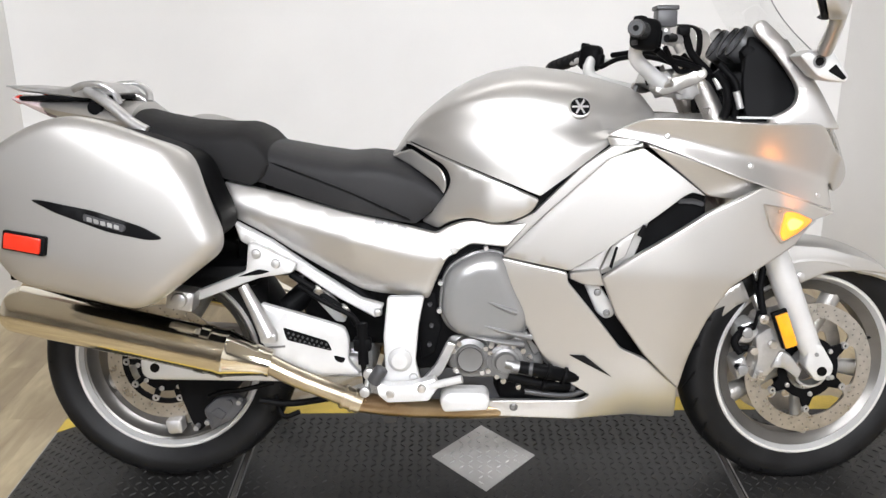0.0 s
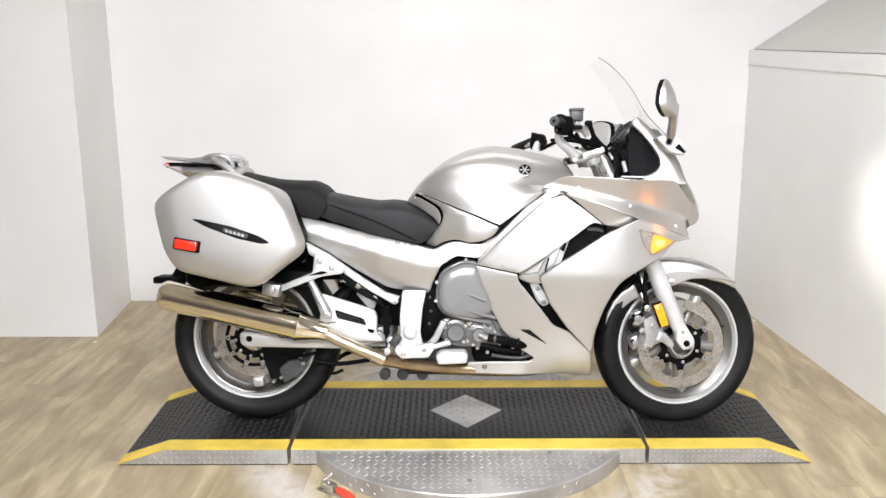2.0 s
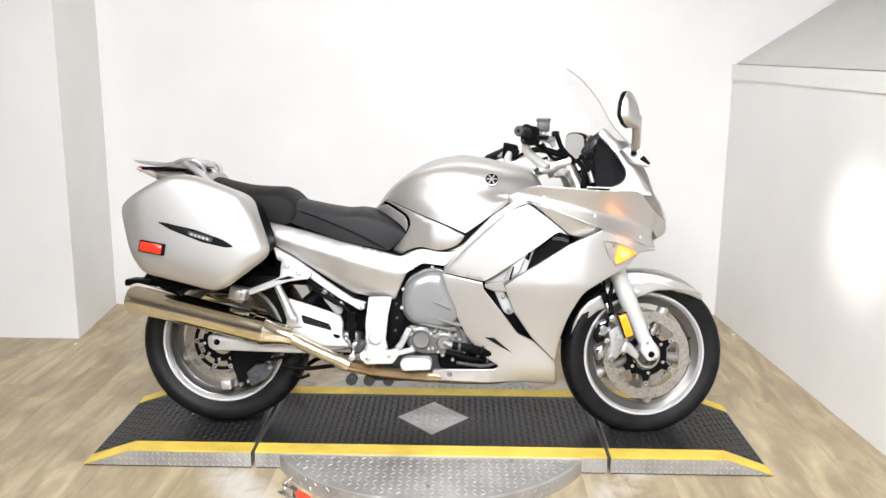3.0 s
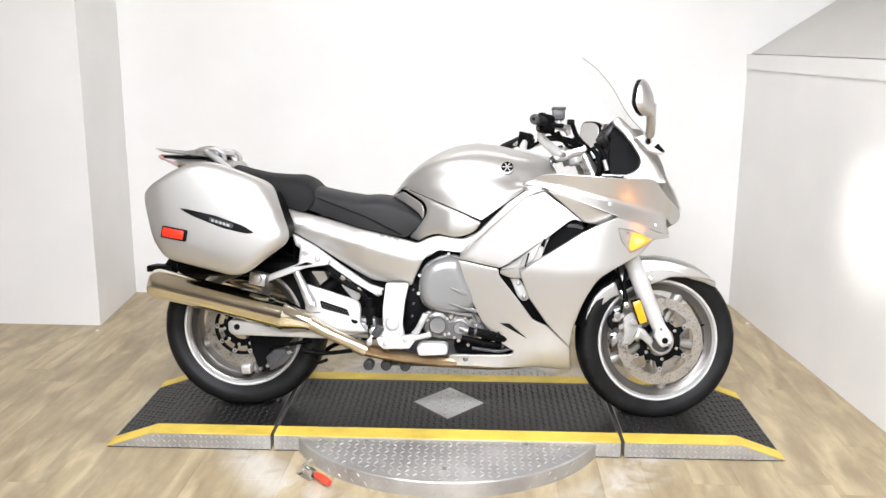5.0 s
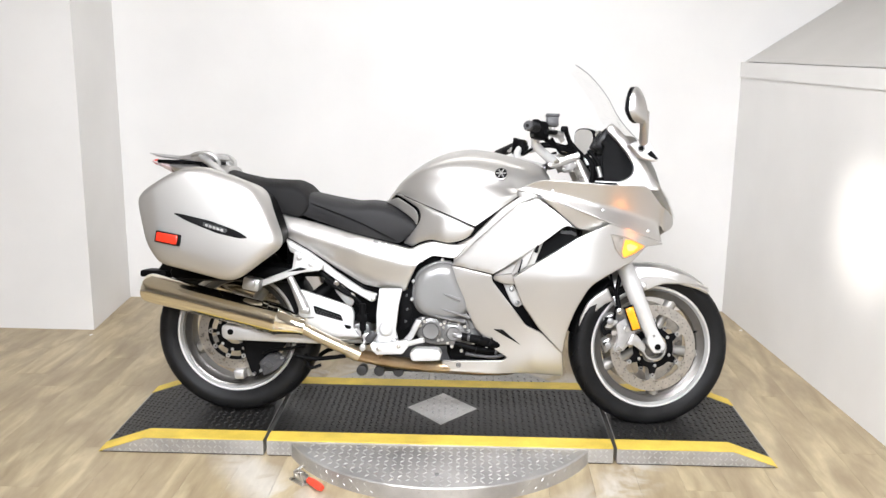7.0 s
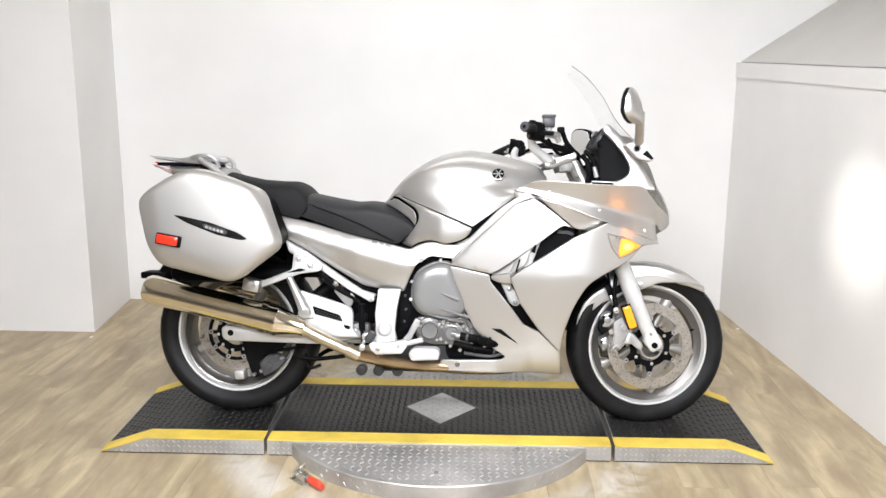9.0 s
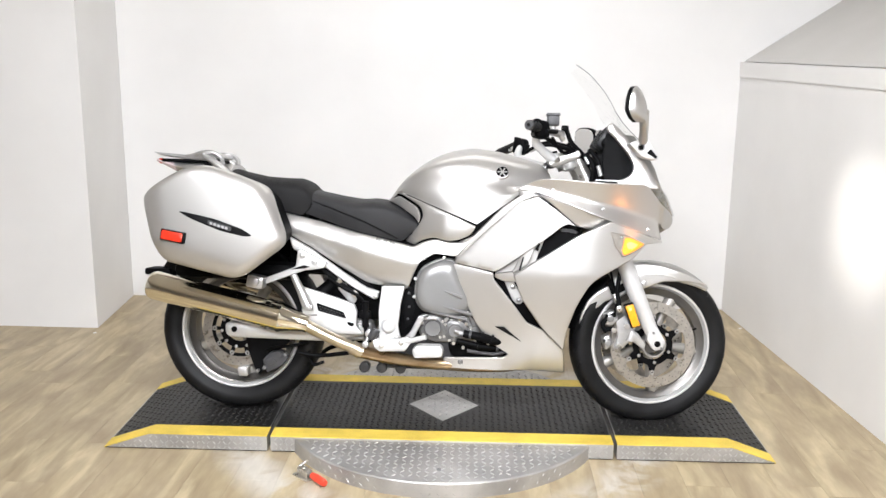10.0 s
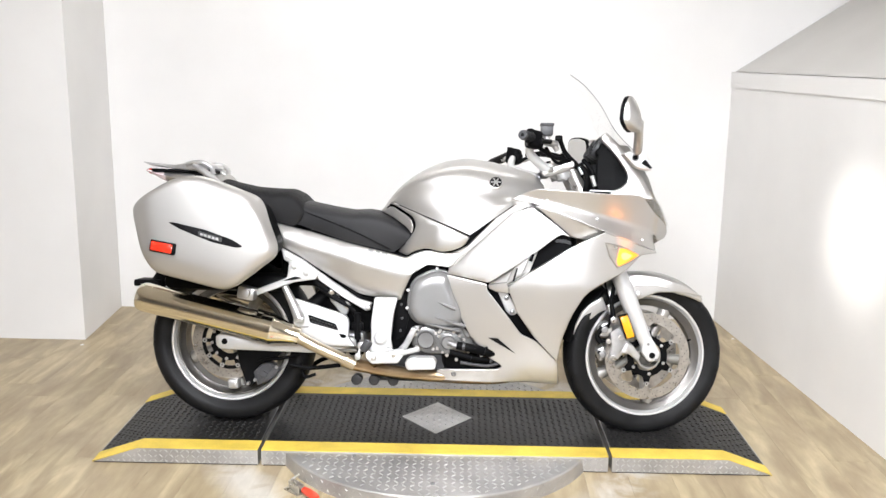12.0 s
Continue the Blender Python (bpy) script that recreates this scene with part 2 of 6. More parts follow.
    nt.links.new(bp.outputs[0], b.inputs["Normal"])
    return m


M_WOOD = wood_mat()
M_JOINT = mat("floor_joint", (0.29, 0.235, 0.16), 0.8, var=0.1)

# ---- mesh helpers ----


def link(name, bm, material, parent=None, label="", sharp=38, flat=False):
    bmesh.ops.recalc_face_normals(bm, faces=bm.faces)
    me = bpy.data.meshes.new(name)
    bm.to_mesh(me)
    bm.free()
    if not flat:
        me.shade_smooth()
        me.set_sharp_from_angle(angle=radians(sharp))
    for one in material if isinstance(material, (list, tuple)) else [material]:
        me.materials.append(one)
    ob = new(name, me)
    if parent:
        ob.parent = parent
    if label:
        ob["label"] = label
    return ob


def part(name, bm, material, parent, label="", sharp=38):
    return link(name, bm, material, parent, label, sharp)


def thing(name, m, label, category, group=""):
    ob = new(name)
    ob.empty_display_size = 0.1
    ob.matrix_world = m
    return tagged(ob, label, category, group)


def join(*bms):
    out = bmesh.new()
    for b in bms:
        me = bpy.data.meshes.new("tmp")
        b.to_mesh(me)
        b.free()
        out.from_mesh(me)
        bpy.data.meshes.remove(me)
    return out


def box(x0, x1, y0, y1, z0, z1, bevel=0.0, seg=2):
    bm = bmesh.new()
    bmesh.ops.create_cube(bm, size=1)
    for v in bm.verts:
        v.co = Vector(((x0 + x1) / 2 + v.co.x * (x1 - x0), (y0 + y1) / 2 + v.co.y * (y1 - y0), (z0 + z1) / 2 + v.co.z * (z1 - z0)))
    if bevel:
        bmesh.ops.bevel(bm, geom=bm.edges[:], offset=bevel, segments=seg, profile=0.5, affect="EDGES")
    return bm


def moved(bm, m):
    bmesh.ops.transform(bm, matrix=m, verts=bm.verts)
    return bm


def rod(p, q, r, r2=None, seg=20, bevel=0.0):
    """A capped round bar from p to q, with rounded rims."""
    p, q = Vector(p), Vector(q)
    r2 = r if r2 is None else r2
    n = (q - p).length
    b = min(bevel, n / 3, r * 0.7, r2 * 0.7)
    prof = [(0, 0), (r, 0), (r2, n), (0, n)] if not b else [(0, 0), (r - b, 0), (r - b * 0.3, b * 0.3), (r, b), (r2, n - b), (r2 - b * 0.3, n - b * 0.3), (r2 - b, n), (0, n)]
    bm = bmesh.new()
    turn = (q - p).to_track_quat("Z", "Y").to_matrix().to_4x4()
    rings = []
    for rr, h in prof:
        if rr == 0:
            rings.append([bm.verts.new((0, 0, h))])
        else:
            rings.append([bm.verts.new((rr * math.cos(a), rr * math.sin(a), h)) for a in [2 * math.pi * k / seg for k in range(seg)]])
    skin(bm, rings)
    return moved(bm, Matrix.Translation(p) @ turn)


def skin(bm, rings, closed=True):
    for a, b in zip(rings, rings[1:]):
        n = max(len(a), len(b))
        for k in range(n if closed else n - 1):
            quad = [a[k % len(a)], a[(k + 1) % len(a)], b[(k + 1) % len(b)], b[k % len(b)]]
            quad = list(dict.fromkeys(quad))
            if len(quad) > 2:
                bm.faces.new(quad)


def lathe(prof, cx, cz, seg=64, cy=0.0, closed=False):
    """A body of revolution about the wheel axle (y). prof: radius and y."""
    bm = bmesh.new()
    rings = []
    for r, y in prof:
        if r < 1e-6:
            rings.append([bm.verts.new((cx, cy + y, cz))])
        else:
            rings.append([bm.verts.new((cx + r * math.cos(a), cy + y, cz + r * math.sin(a))) for a in [2 * math.pi * k / seg for k in range(seg)]])
    if closed:
        rings.append(rings[0])
    skin(bm, rings)
    return bm


def curve_pts(pts, n=6):
    """A smooth line through the points (Catmull-Rom)."""
    p = [Vector(q) for q in pts]
    p = [2 * p[0] - p[1], *p, 2 * p[-1] - p[-2]]
    out = []
    for i in range(1, len(p) - 2):
        for k in range(n):
            t = k / n
            out.append(0.5 * (2 * p[i] + (p[i + 1] - p[i - 1]) * t + (2 * p[i - 1] - 5 * p[i] + 4 * p[i + 1] - p[i + 2]) * t * t + (3 * p[i] - p[i - 1] - 3 * p[i + 1] + p[i + 2]) * t**3))
    return out + [p[-2]]


def tube(pts, r, seg=12, n=6, radii=None, flat=1.0):
    """A round tube along a smooth line; radii: one for each given point."""
    line = curve_pts(pts, n)
    rs = [r] * len(line) if radii is None else np.interp(np.linspace(0, len(pts) - 1, len(line)), range(len(pts)), radii)
    bm = bmesh.new()
    rings = []
    up = Vector((0, 0, 1))
    for k, p in enumerate(line):
        d = (line[min(k + 1, len(line) - 1)] - line[max(k - 1, 0)]).normalized()
        side = d.cross(up)
        side = side.normalized() if side.length > 0.05 else Vector((0, 1, 0))
        top = side.cross(d).normalized()
        rings.append([bm.verts.new(p + float(rs[k]) * (math.cos(a) * side + flat * math.sin(a) * top)) for a in [2 * math.pi * j / seg for j in range(seg)]])
    skin(bm, rings)
    bm.faces.new(rings[0][::-1])
    bm.faces.new(rings[-1])
    return bm


def loft(xs, section, cap=True):
    """Rings of points section(x) -> [(y, z), ...] along x."""
    bm = bmesh.new()
    rings = [[bm.verts.new((x, y, z)) for y, z in section(x)] for x in xs]
    skin(bm, rings)
    if cap:
        bm.faces.new(rings[0][::-1])
        bm.faces.new(rings[-1])
    return bm


def rounded(outline, r):
    """An outline with its corners rounded."""
    out, n = [], len(outline)
    for k in range(n):
        a, b, c = (Vector(outline[(k + j) % n][:2]) for j in (-1, 0, 1))
        rad = outline[k][2] if len(outline[k]) > 2 else r
        la, lc = min(rad, (a - b).length * 0.45), min(rad, (c - b).length * 0.45)
        p, q = b + (a - b).normalized() * la, b + (c - b).normalized() * lc
        for t in (0, 0.25, 0.5, 0.75, 1):
            out.append((1 - t) ** 2 * p + 2 * t * (1 - t) * b + t * t * q)
    return out


def resample(outline, step):
    out = []
    for a, b in zip(outline, outline[1:] + outline[:1]):
        n = max(1, round((b - a).length / step))
        out += [a + (b - a) * k / n for k in range(n)]
    return [p for k, p in enumerate(out) if (p - out[k - 1]).length > 1e-4]


def border_distance(pts, poly):
    a = np.array(poly)
    b = np.roll(a, -1, 0)
    d = b - a
    best = np.full(len(pts), 9.0)
    inside = np.zeros(len(pts), bool)
    for (ax, az), (dx, dz), (bx, bz) in zip(a, d, b):
        t = np.clip(((pts[:, 0] - ax) * dx + (pts[:, 1] - az) * dz) / max(dx * dx + dz * dz, 1e-12), 0, 1)
        best = np.minimum(best, np.hypot(pts[:, 0] - ax - t * dx, pts[:, 1] - az - t * dz))
        cross = (az > pts[:, 1]) != (bz > pts[:, 1])
        inside ^= cross & (pts[:, 0] < ax + dx * (pts[:, 1] - az) / (bz - az if bz != az else 1e-9))
    return best, inside


def panel(outline, yf, thick=0.012, edge=0.008, step=0.018, r=0.012, flip=False, power=2.0, draft=0.0):
    """A moulded shell in the x-z plane: its face lies at y = yf(x, z), its rim is rolled over by edge, and it is thick deep."""
    from mathutils.geometry import delaunay_2d_cdt
    poly = resample(rounded(outline, r), step)
    area = sum(a.x * b.y - b.x * a.y for a, b in zip(poly, poly[1:] + poly[:1]))
    if area < 0:
        poly = poly[::-1]
    base = np.array([tuple(p) for p in poly])
    nxt, prv = np.roll(base, -1, 0), np.roll(base, 1, 0)
    tan = nxt - prv
    tan /= np.linalg.norm(tan, axis=1)[:, None] + 1e-9
    norm = np.stack([-tan[:, 1], tan[:, 0]], 1)
    insets = [0.0] + [min(edge, 0.02) * f for f in ((0.06, 0.22, 0.5, 0.8, 1.05) if 0.0035 <= edge <= 0.0055 and thick < 0.02 else (0.06, 0.22, 0.5))]
    rings = [base + norm * d for d in insets]
    last = rings[-1]
    lo, hi = base.min(0), base.max(0)
    gx, gz = np.meshgrid(np.arange(lo[0], hi[0], step), np.arange(lo[1], hi[1], step))
    gx = gx + (np.arange(gx.shape[0])[:, None] % 2) * step / 2
    grid = np.stack([gx.ravel(), gz.ravel()], 1)
    d, ins = border_distance(grid, base)
    grid = grid[ins & (d > insets[-1] + step * 0.45)]
    allp = np.concatenate([last, grid])
    n = len(last)
    vs, _, fs, *_ = delaunay_2d_cdt([Vector(p) for p in allp], [(k, (k + 1) % n) for k in range(n)], [], 1, 1e-7)

    def place(p, dist):
        t = min(1.0, max(0.0, 1 - dist / edge)) if edge > 0 else 0
        drop = edge * (1 - max(0.0, 1 - t**power) ** (1 / power))
        y = yf(p[0], p[1]) + drop
        return (p[0], -y if flip else y, p[1])

    bm = bmesh.new()
    vr = [[bm.verts.new(place(p, dd)) for p in ring] for ring, dd in zip(rings[:-1], insets)]
    vd, vin = border_distance(np.array([tuple(v) for v in vs]), base)
    top = [bm.verts.new(place(v, dd)) for v, dd in zip(vs, vd)]
    for f in fs:
        if len(set(f)) > 2:
            try:
                bm.faces.new([top[k] for k in f])
            except ValueError:
                pass
    if len(vs) >= n:
        vr.append(top[:n])
    back = [bm.verts.new((p[0], (-1 if flip else 1) * (yf(p[0], p[1]) + edge + thick), p[1])) for p in base + norm * draft]
    skin(bm, [back, *vr])
    bmesh.ops.remove_doubles(bm, verts=bm.verts, dist=1e-6)
    return bm


def panel_y(outline, yf, edge, power, x, z, r=0.012, step=0.018):
    """The y of a moulded shell at a place on it."""
    base = np.array([tuple(p) for p in resample(rounded(outline, r), step)])
    d, _ = border_distance(np.array([[x, z]]), base)
    t = min(1.0, max(0.0, 1 - d[0] / edge))
    return yf(x, z) + edge * (1 - max(0.0, 1 - t**power) ** (1 / power))


def both(name, material, parent, outline, yf, label="", **kw):
    """The same moulded panel on the near and the far side."""
    a = part(name, panel(outline, yf, **kw), material, parent, label)
    part(name, panel(outline, yf, flip=True, **{**kw, "step": kw.get("step", 0.018) * 1.7}), material, parent, label)
    return a


def lerp(x, *pairs):
    return float(np.interp(x, pairs[0::2], pairs[1::2]))


# ---- the room ----
BACK, SIDE = 1.64, 0.12


def prism(pts, z0, z1):
    bm = bmesh.new()
    lo, hi = [bm.verts.new((x, y, z0)) for x, y in pts], [bm.verts.new((x, y, z1)) for x, y in pts]
    bm.faces.new(lo[::-1])
    bm.faces.new(hi)
    skin(bm, [lo, hi])
    return bm


def rail(sections):
    """A solid between equal outlines given as rows of (x, y, z)."""
    bm = bmesh.new()
    rings = [[bm.verts.new(p) for p in s] for s in sections]
    skin(bm, rings)
    bm.faces.new(rings[0][::-1])
    bm.faces.new(rings[-1])
    return bm


# right wall: a low wall that runs a little outwards to the front, with a sloping surface above it
def right_x(y):
    return 1.485 + (BACK - y) * 0.095


tagged(link("wall_back", prism([(-2.2, BACK), (4.2, BACK), (4.2, BACK + SIDE), (-2.2, BACK + SIDE)], -0.05, CEIL), M_WALL, flat=True), "plain white painted back wall", "wall", kind="structure")
tagged(link("wall_corner", prism([(-1.822, 1.014), (-1.878, BACK - 0.002), (-2.2, BACK - 0.002), (-4.6, 1.20), (-4.6, 0.99)], -0.05, CEIL), M_WALL, flat=True), "white painted wall corner that juts into the room", "wall", kind="structure")
RF = -7.5
tagged(link("wall_right", prism([(right_x(BACK - 0.003), BACK - 0.003), (right_x(BACK) + 0.14, BACK - 0.003), (right_x(RF) + 0.14, RF), (right_x(RF), RF)], -0.05, 1.352), M_WALL, flat=True), "low white painted side wall", "wall", kind="structure")
TOPZ = 1.366
tagged(link("trim", rail([[(right_x(y) - 0.007, y, 1.288), (right_x(y) - 0.007, y, TOPZ), (right_x(y) + 0.14, y, TOPZ), (right_x(y) + 0.14, y, 1.353), (right_x(y) - 0.001, y, 1.353), (right_x(y) - 0.001, y, 1.288)] for y in (BACK - 0.004, RF)]), M_WALL, flat=True), "white capping board along the low wall", "trim", kind="structure")
RUN = (CEIL - TOPZ) / 0.66
tagged(link("wall_slope", rail([[(right_x(y) + 0.012, y, TOPZ + 0.003), (right_x(y) + RUN, y, CEIL - 0.002), (right_x(y) + RUN + 0.12, y, CEIL - 0.002), (right_x(y) + 0.132, y, TOPZ + 0.003)] for y in (BACK - 0.004, RF)]), M_SLOPE, flat=True), "sloping wall surface above the low wall, toned grey for shade", "wall", kind="structure")
# unseen walls and ceiling, added to close the room and shape the light
tagged(link("wall_left", prism([(-4.7, RF), (-4.6, RF), (-4.6, 0.985), (-4.7, 0.985)], -0.05, CEIL), M_WALL, flat=True), "unseen plain white wall", "wall", kind="structure")
tagged(link("wall_front", prism([(-4.7, RF - 0.12), (5.2, RF - 0.12), (5.2, RF - 0.002), (-4.7, RF - 0.002)], -0.05, CEIL), M_FAR, flat=True), "unseen plain pale wall behind the camera", "wall", kind="structure")
tagged(link("ceiling", box(-4.8, 5.2, RF - 0.12, BACK + SIDE, CEIL, CEIL + 0.1), M_CEIL, flat=True), "unseen plain grey ceiling", "ceiling", kind="structure")
floor = tagged(link("floor", box(-4.7, 3.2, RF - 0.1, BACK + 0.1, -0.08, -0.006), M_JOINT, flat=True), "worn beige-brown oak plank floor", "floor", kind="structure")

# ceiling lamps added out of view to light the place
for lx, ly, tip in ((0.0, -2.35, 40), (0.0, 0.75, 0), (0.0, -4.8, 58)):
    lamp = thing("ceiling_lamp", pose(lx, ly, CEIL - (0.0 if not tip else 0.035)), "added unseen ceiling lamp with bright diffuser", "lamp", "ceiling lamps")
    part("housing", box(-1.25, 1.25, -0.09, 0.09, -0.03, 0.034 if tip else -0.001, 0.008), M_LAMPBOX, lamp)
    part("diffuser", box(-1.2, 1.2, -0.07, 0.07, -0.038, -0.031, 0.003), M_TUBE, lamp)
# ---- the display platform ----
HP = 0.062
plat = thing("display_platform", pose(0, 0, 0, 0, 0, 1.0), "low motorcycle display platform with black deck and yellow edges", "platform")
PF, PB = -0.347, 0.283


def lozenges(spots, size, high, angle_of, z_of):
    """Raised tread marks: small pointed ridges, joined."""
    verts, faces = [], []
    for k, (x, y) in enumerate(spots):
        a = angle_of(k, x, y)
        c, s = math.cos(a), math.sin(a)
        z = z_of(x, y)
        base = len(verts)
        for u, v, h in ((-1, 0, 0), (0, -0.17, 0), (1, 0, 0), (0, 0.17, 0), (-0.5, 0, 1), (0.5, 0, 1)):
            verts.append((x + size * (u * c - v * s), y + size * (u * s + v * c), z + h * high))
        faces += [tuple(base + i for i in f) for f in ((0, 1, 5, 4), (1, 2, 5), (2, 3, 4, 5), (3, 0, 4))]
    bm = bmesh.new()
    vs = [bm.verts.new(v) for v in verts]
    for f in faces:
        bm.faces.new([vs[k] for k in f])
    return bm


def tread_grid(x0, x1, y0, y1, gap, keep=lambda x, y: True):
    out = []
    ny, nx = int((y1 - y0) / gap), int((x1 - x0) / gap)
    for j in range(ny):
        for i in range(nx):
            x, y = x0 + (i + 0.5) * gap, y0 + (j + 0.5) * gap
            if keep(x, y):
                out.append((x, y))
    return out


def alternate(gap, x0, y0):
    return lambda k, x, y: radians(45 if (int((x - x0) / gap) + int((y - y0) / gap)) % 2 else -45)


def ramp_profile(x0, x1, low_end):
    """Height of a side piece along x: flat, then sloping to a thin edge."""
    def z(x):
        d = (x - x0) / (x1 - x0) if low_end > 0 else (x1 - x) / (x1 - x0)
        return HP if d < 0.72 else HP + (0.006 - HP) * (d - 0.72) / 0.28
    return z


def deck_piece(name, x0, x1, zf):
    """One deck section: side skirts of tread plate, a black top and two painted stripes."""
    xs = sorted({x0, x1, x0 + (x1 - x0) * 0.28, x0 + (x1 - x0) * 0.72})
    bm = bmesh.new()
    rings = [[bm.verts.new(p) for p in ((x, PF, 0.005), (x, PF, max(0.0055, zf(x) - 0.004)), (x, PB, max(0.0055, zf(x) - 0.004)), (x, PB, 0.005))] for x in xs]
    skin(bm, rings)
    bm.faces.new(rings[0][::-1])
    bm.faces.new(rings[-1])
    piece = part(name, bm, M_PLATE, plat)
    # black strip that imitates the shadow gap below the skirt
    part("foot_strip", box(min(xs) + 0.004, max(xs) - 0.004, PF + 0.005, PB - 0.005, 0.0, 0.0049), M_BLACK, piece, "black strip for the shadow gap under the skirt")

    def strip(label, ya, yb, up, material, nm):
        b = bmesh.new()
        rr = [[b.verts.new(p) for p in ((x, ya, zf(x) - 0.004), (x, ya, zf(x) + up), (x, yb, zf(x) + up), (x, yb, zf(x) - 0.004))] for x in xs]
        skin(b, rr)
        b.faces.new(rr[0][::-1])
        b.faces.new(rr[-1])
        part(nm, b, material, piece, label)

    strip("yellow painted edge stripe", PF, PF + 0.076, 0.0, M_YELLOW, "edge_stripe")
    strip("yellow painted edge stripe", PB - 0.076, PB, 0.0, M_YELLOW, "edge_stripe")
    strip("black coated tread deck", PF + 0.0765, PB - 0.0765, -0.0006, M_DECK, "deck")
    for ex in (x0, x1):
        if abs(ex) < 0.8:
            inner = ex - 0.006 if ex == x1 else ex
            # the right joint's edge highlight is put into a paler metal
            part("joint_edge", box(inner + 0.0015, inner + 0.0045, PF + 0.077, PB - 0.077, HP - 0.004, HP + 0.0012), M_PLATE if ex > 0.615 else M_ENG_L, piece, "worn metal edge, highlight painted at the right joint")
    spots = tread_grid(x0 + 0.01, x1 - 0.01, PF + 0.085, PB - 0.085, 0.0235, lambda x, y: not (name == "centre_section" and abs(x) / 0.15 + abs(y + 0.025) / 0.17 < 1.0))
    t = part("tread", lozenges(spots, 0.0102, 0.0030, alternate(0.0235, x0, PF), lambda x, y: zf(x) - 0.0007), M_DECK_TOP, piece)
    tagged(t, kind="stuff")
    # tread on the front skirt
    f = tread_grid(x0 + 0.01, x1 - 0.01, 0.002, HP, 0.019, lambda x, y: y < zf(x) - 0.010)
    b = lozenges(f, 0.0092, 0.0026, alternate(0.019, x0, 0), lambda x, y: 0)
    moved(b, Matrix.Translation((0, PF, 0)) @ pose(0, 0, 0, 90, 0, 0))
    tagged(part("skirt_tread", b, M_TREAD, piece), kind="stuff")
    return piece


deck_piece("centre_section", -0.611, 0.611, lambda x: HP)
deck_piece("ramp_section", 0.624, 1.185, ramp_profile(0.624, 1.185, 1))
deck_piece("ramp_section", -1.215, -0.624, ramp_profile(-1.215, -0.624, -1))
# bare diamond in the middle of the deck
dia = [(-0.134, -0.022), (0.0, 0.131), (0.134, -0.022), (0.0, -0.180)]
inlay = part("inlay", prism(dia, HP - 0.004, HP + 0.0012), M_PLATE, plat, "bare metal diamond inlay")
spots = tread_grid(-0.14, 0.14, -0.18, 0.14, 0.0235, lambda x, y: abs(x) / 0.134 + abs(y + 0.023) / 0.155 < 0.88)
tagged(part("tread", lozenges(spots, 0.0102, 0.0028, alternate(0.0235, -0.14, -0.18), lambda x, y: HP + 0.001), M_TREAD, inlay), kind="stuff")
# round turntable under the deck
TR, TY = 0.592, -0.070
disc = bmesh.new()
prof = [(0.02, 0.0), (TR, 0.0), (TR, HP - 0.012), (TR - 0.004, HP - 0.008), (0.02, HP - 0.008)]
rings = [[disc.verts.new((r * math.cos(a), TY + r * math.sin(a), z)) for a in [2 * math.pi * k / 128 for k in range(128)]] for r, z in prof]
skin(disc, [*rings, rings[0]])
table = part("turntable", disc, M_PLATE, plat, "round bare tread-plate turntable")
keep = lambda x, y: math.hypot(x, y - TY) < TR - 0.02 and (y < PF - 0.012 or y > PB + 0.012)
spots = tread_grid(-0.62, 0.62, -0.68, 0.56, 0.027, keep)
tagged(part("tread", lozenges(spots, 0.0118, 0.0034, alternate(0.027, -0.62, -0.68), lambda x, y: HP - 0.0085), M_TREAD, table), kind="stuff")
rim = bmesh.new()
rim_spots = []
for k in range(140):
    for j in (0, 1):
        b = lozenges([(0, 0)], 0.0085, 0.0011, lambda *_: radians(45 if (k + j) % 2 else -45), lambda *_: 0)
        moved(b, pose(0, TY, 0, 0, 0, 360 / 140 * k) @ pose(0, -TR, 0.014 + 0.024 * j, 90, 0, 0))
        rim_spots.append(b)
tagged(part("rim_tread", join(*rim_spots), M_PLATE, table), kind="stuff")
for bx in (-0.28, 0.0, 0.28):
    part("bolt", rod((bx, PF - 0.02 - (0.2 if bx == 0 else 0.0), HP - 0.008), (bx, PF - 0.02 - (0.2 if bx == 0 else 0.0), HP - 0.004), 0.008, seg=10), M_ENG, table)

# scraps on the floor
for sx, sy, ang in ((1.495, 1.29, 20), (-1.804, 0.93, 70)):
    bm = prism([(-0.010, -0.005), (0.008, -0.007), (0.011, 0.004), (-0.004, 0.007)], 0.0, 0.002)
    scrap = link("paper_scrap", bm, M_LAMPBOX)
    scrap.matrix_world = pose(sx, sy, 0.0, 0, 0, ang)
    tagged(scrap, "tiny white scrap lying on the plank floor", "scrap", "floor scraps")

# locking clamp with a red grip in front of the turntable
clamp = thing("toggle_clamp", pose(-0.440, -0.548, 0.0, 0, 0, -42), "small steel toggle clamp with red vinyl grip", "clamp")
part("base", box(-0.05, 0.025, -0.02, 0.02, 0.0, 0.006, 0.002), M_STEEL, clamp)
part("body", join(box(-0.035, 0.02, -0.012, -0.006, 0.005, 0.035, 0.003), box(-0.035, 0.02, 0.006, 0.012, 0.005, 0.035, 0.003), rod((-0.02, -0.018, 0.025), (-0.02, 0.018, 0.025), 0.005), rod((-0.045, 0, 0.022), (-0.03, 0.03, 0.045), 0.005)), M_STEEL, clamp)
part("lever", rod((0.0, 0, 0.025), (0.05, 0, 0.021), 0.005), M_STEEL, clamp)
part("grip", tube([(0.035, 0, 0.022), (0.06, 0, 0.021), (0.09, 0, 0.019), (0.105, 0, 0.018)], 0.0125, radii=[0.011, 0.0135, 0.0135, 0.010]), M_HANDLE, clamp, "red vinyl grip")

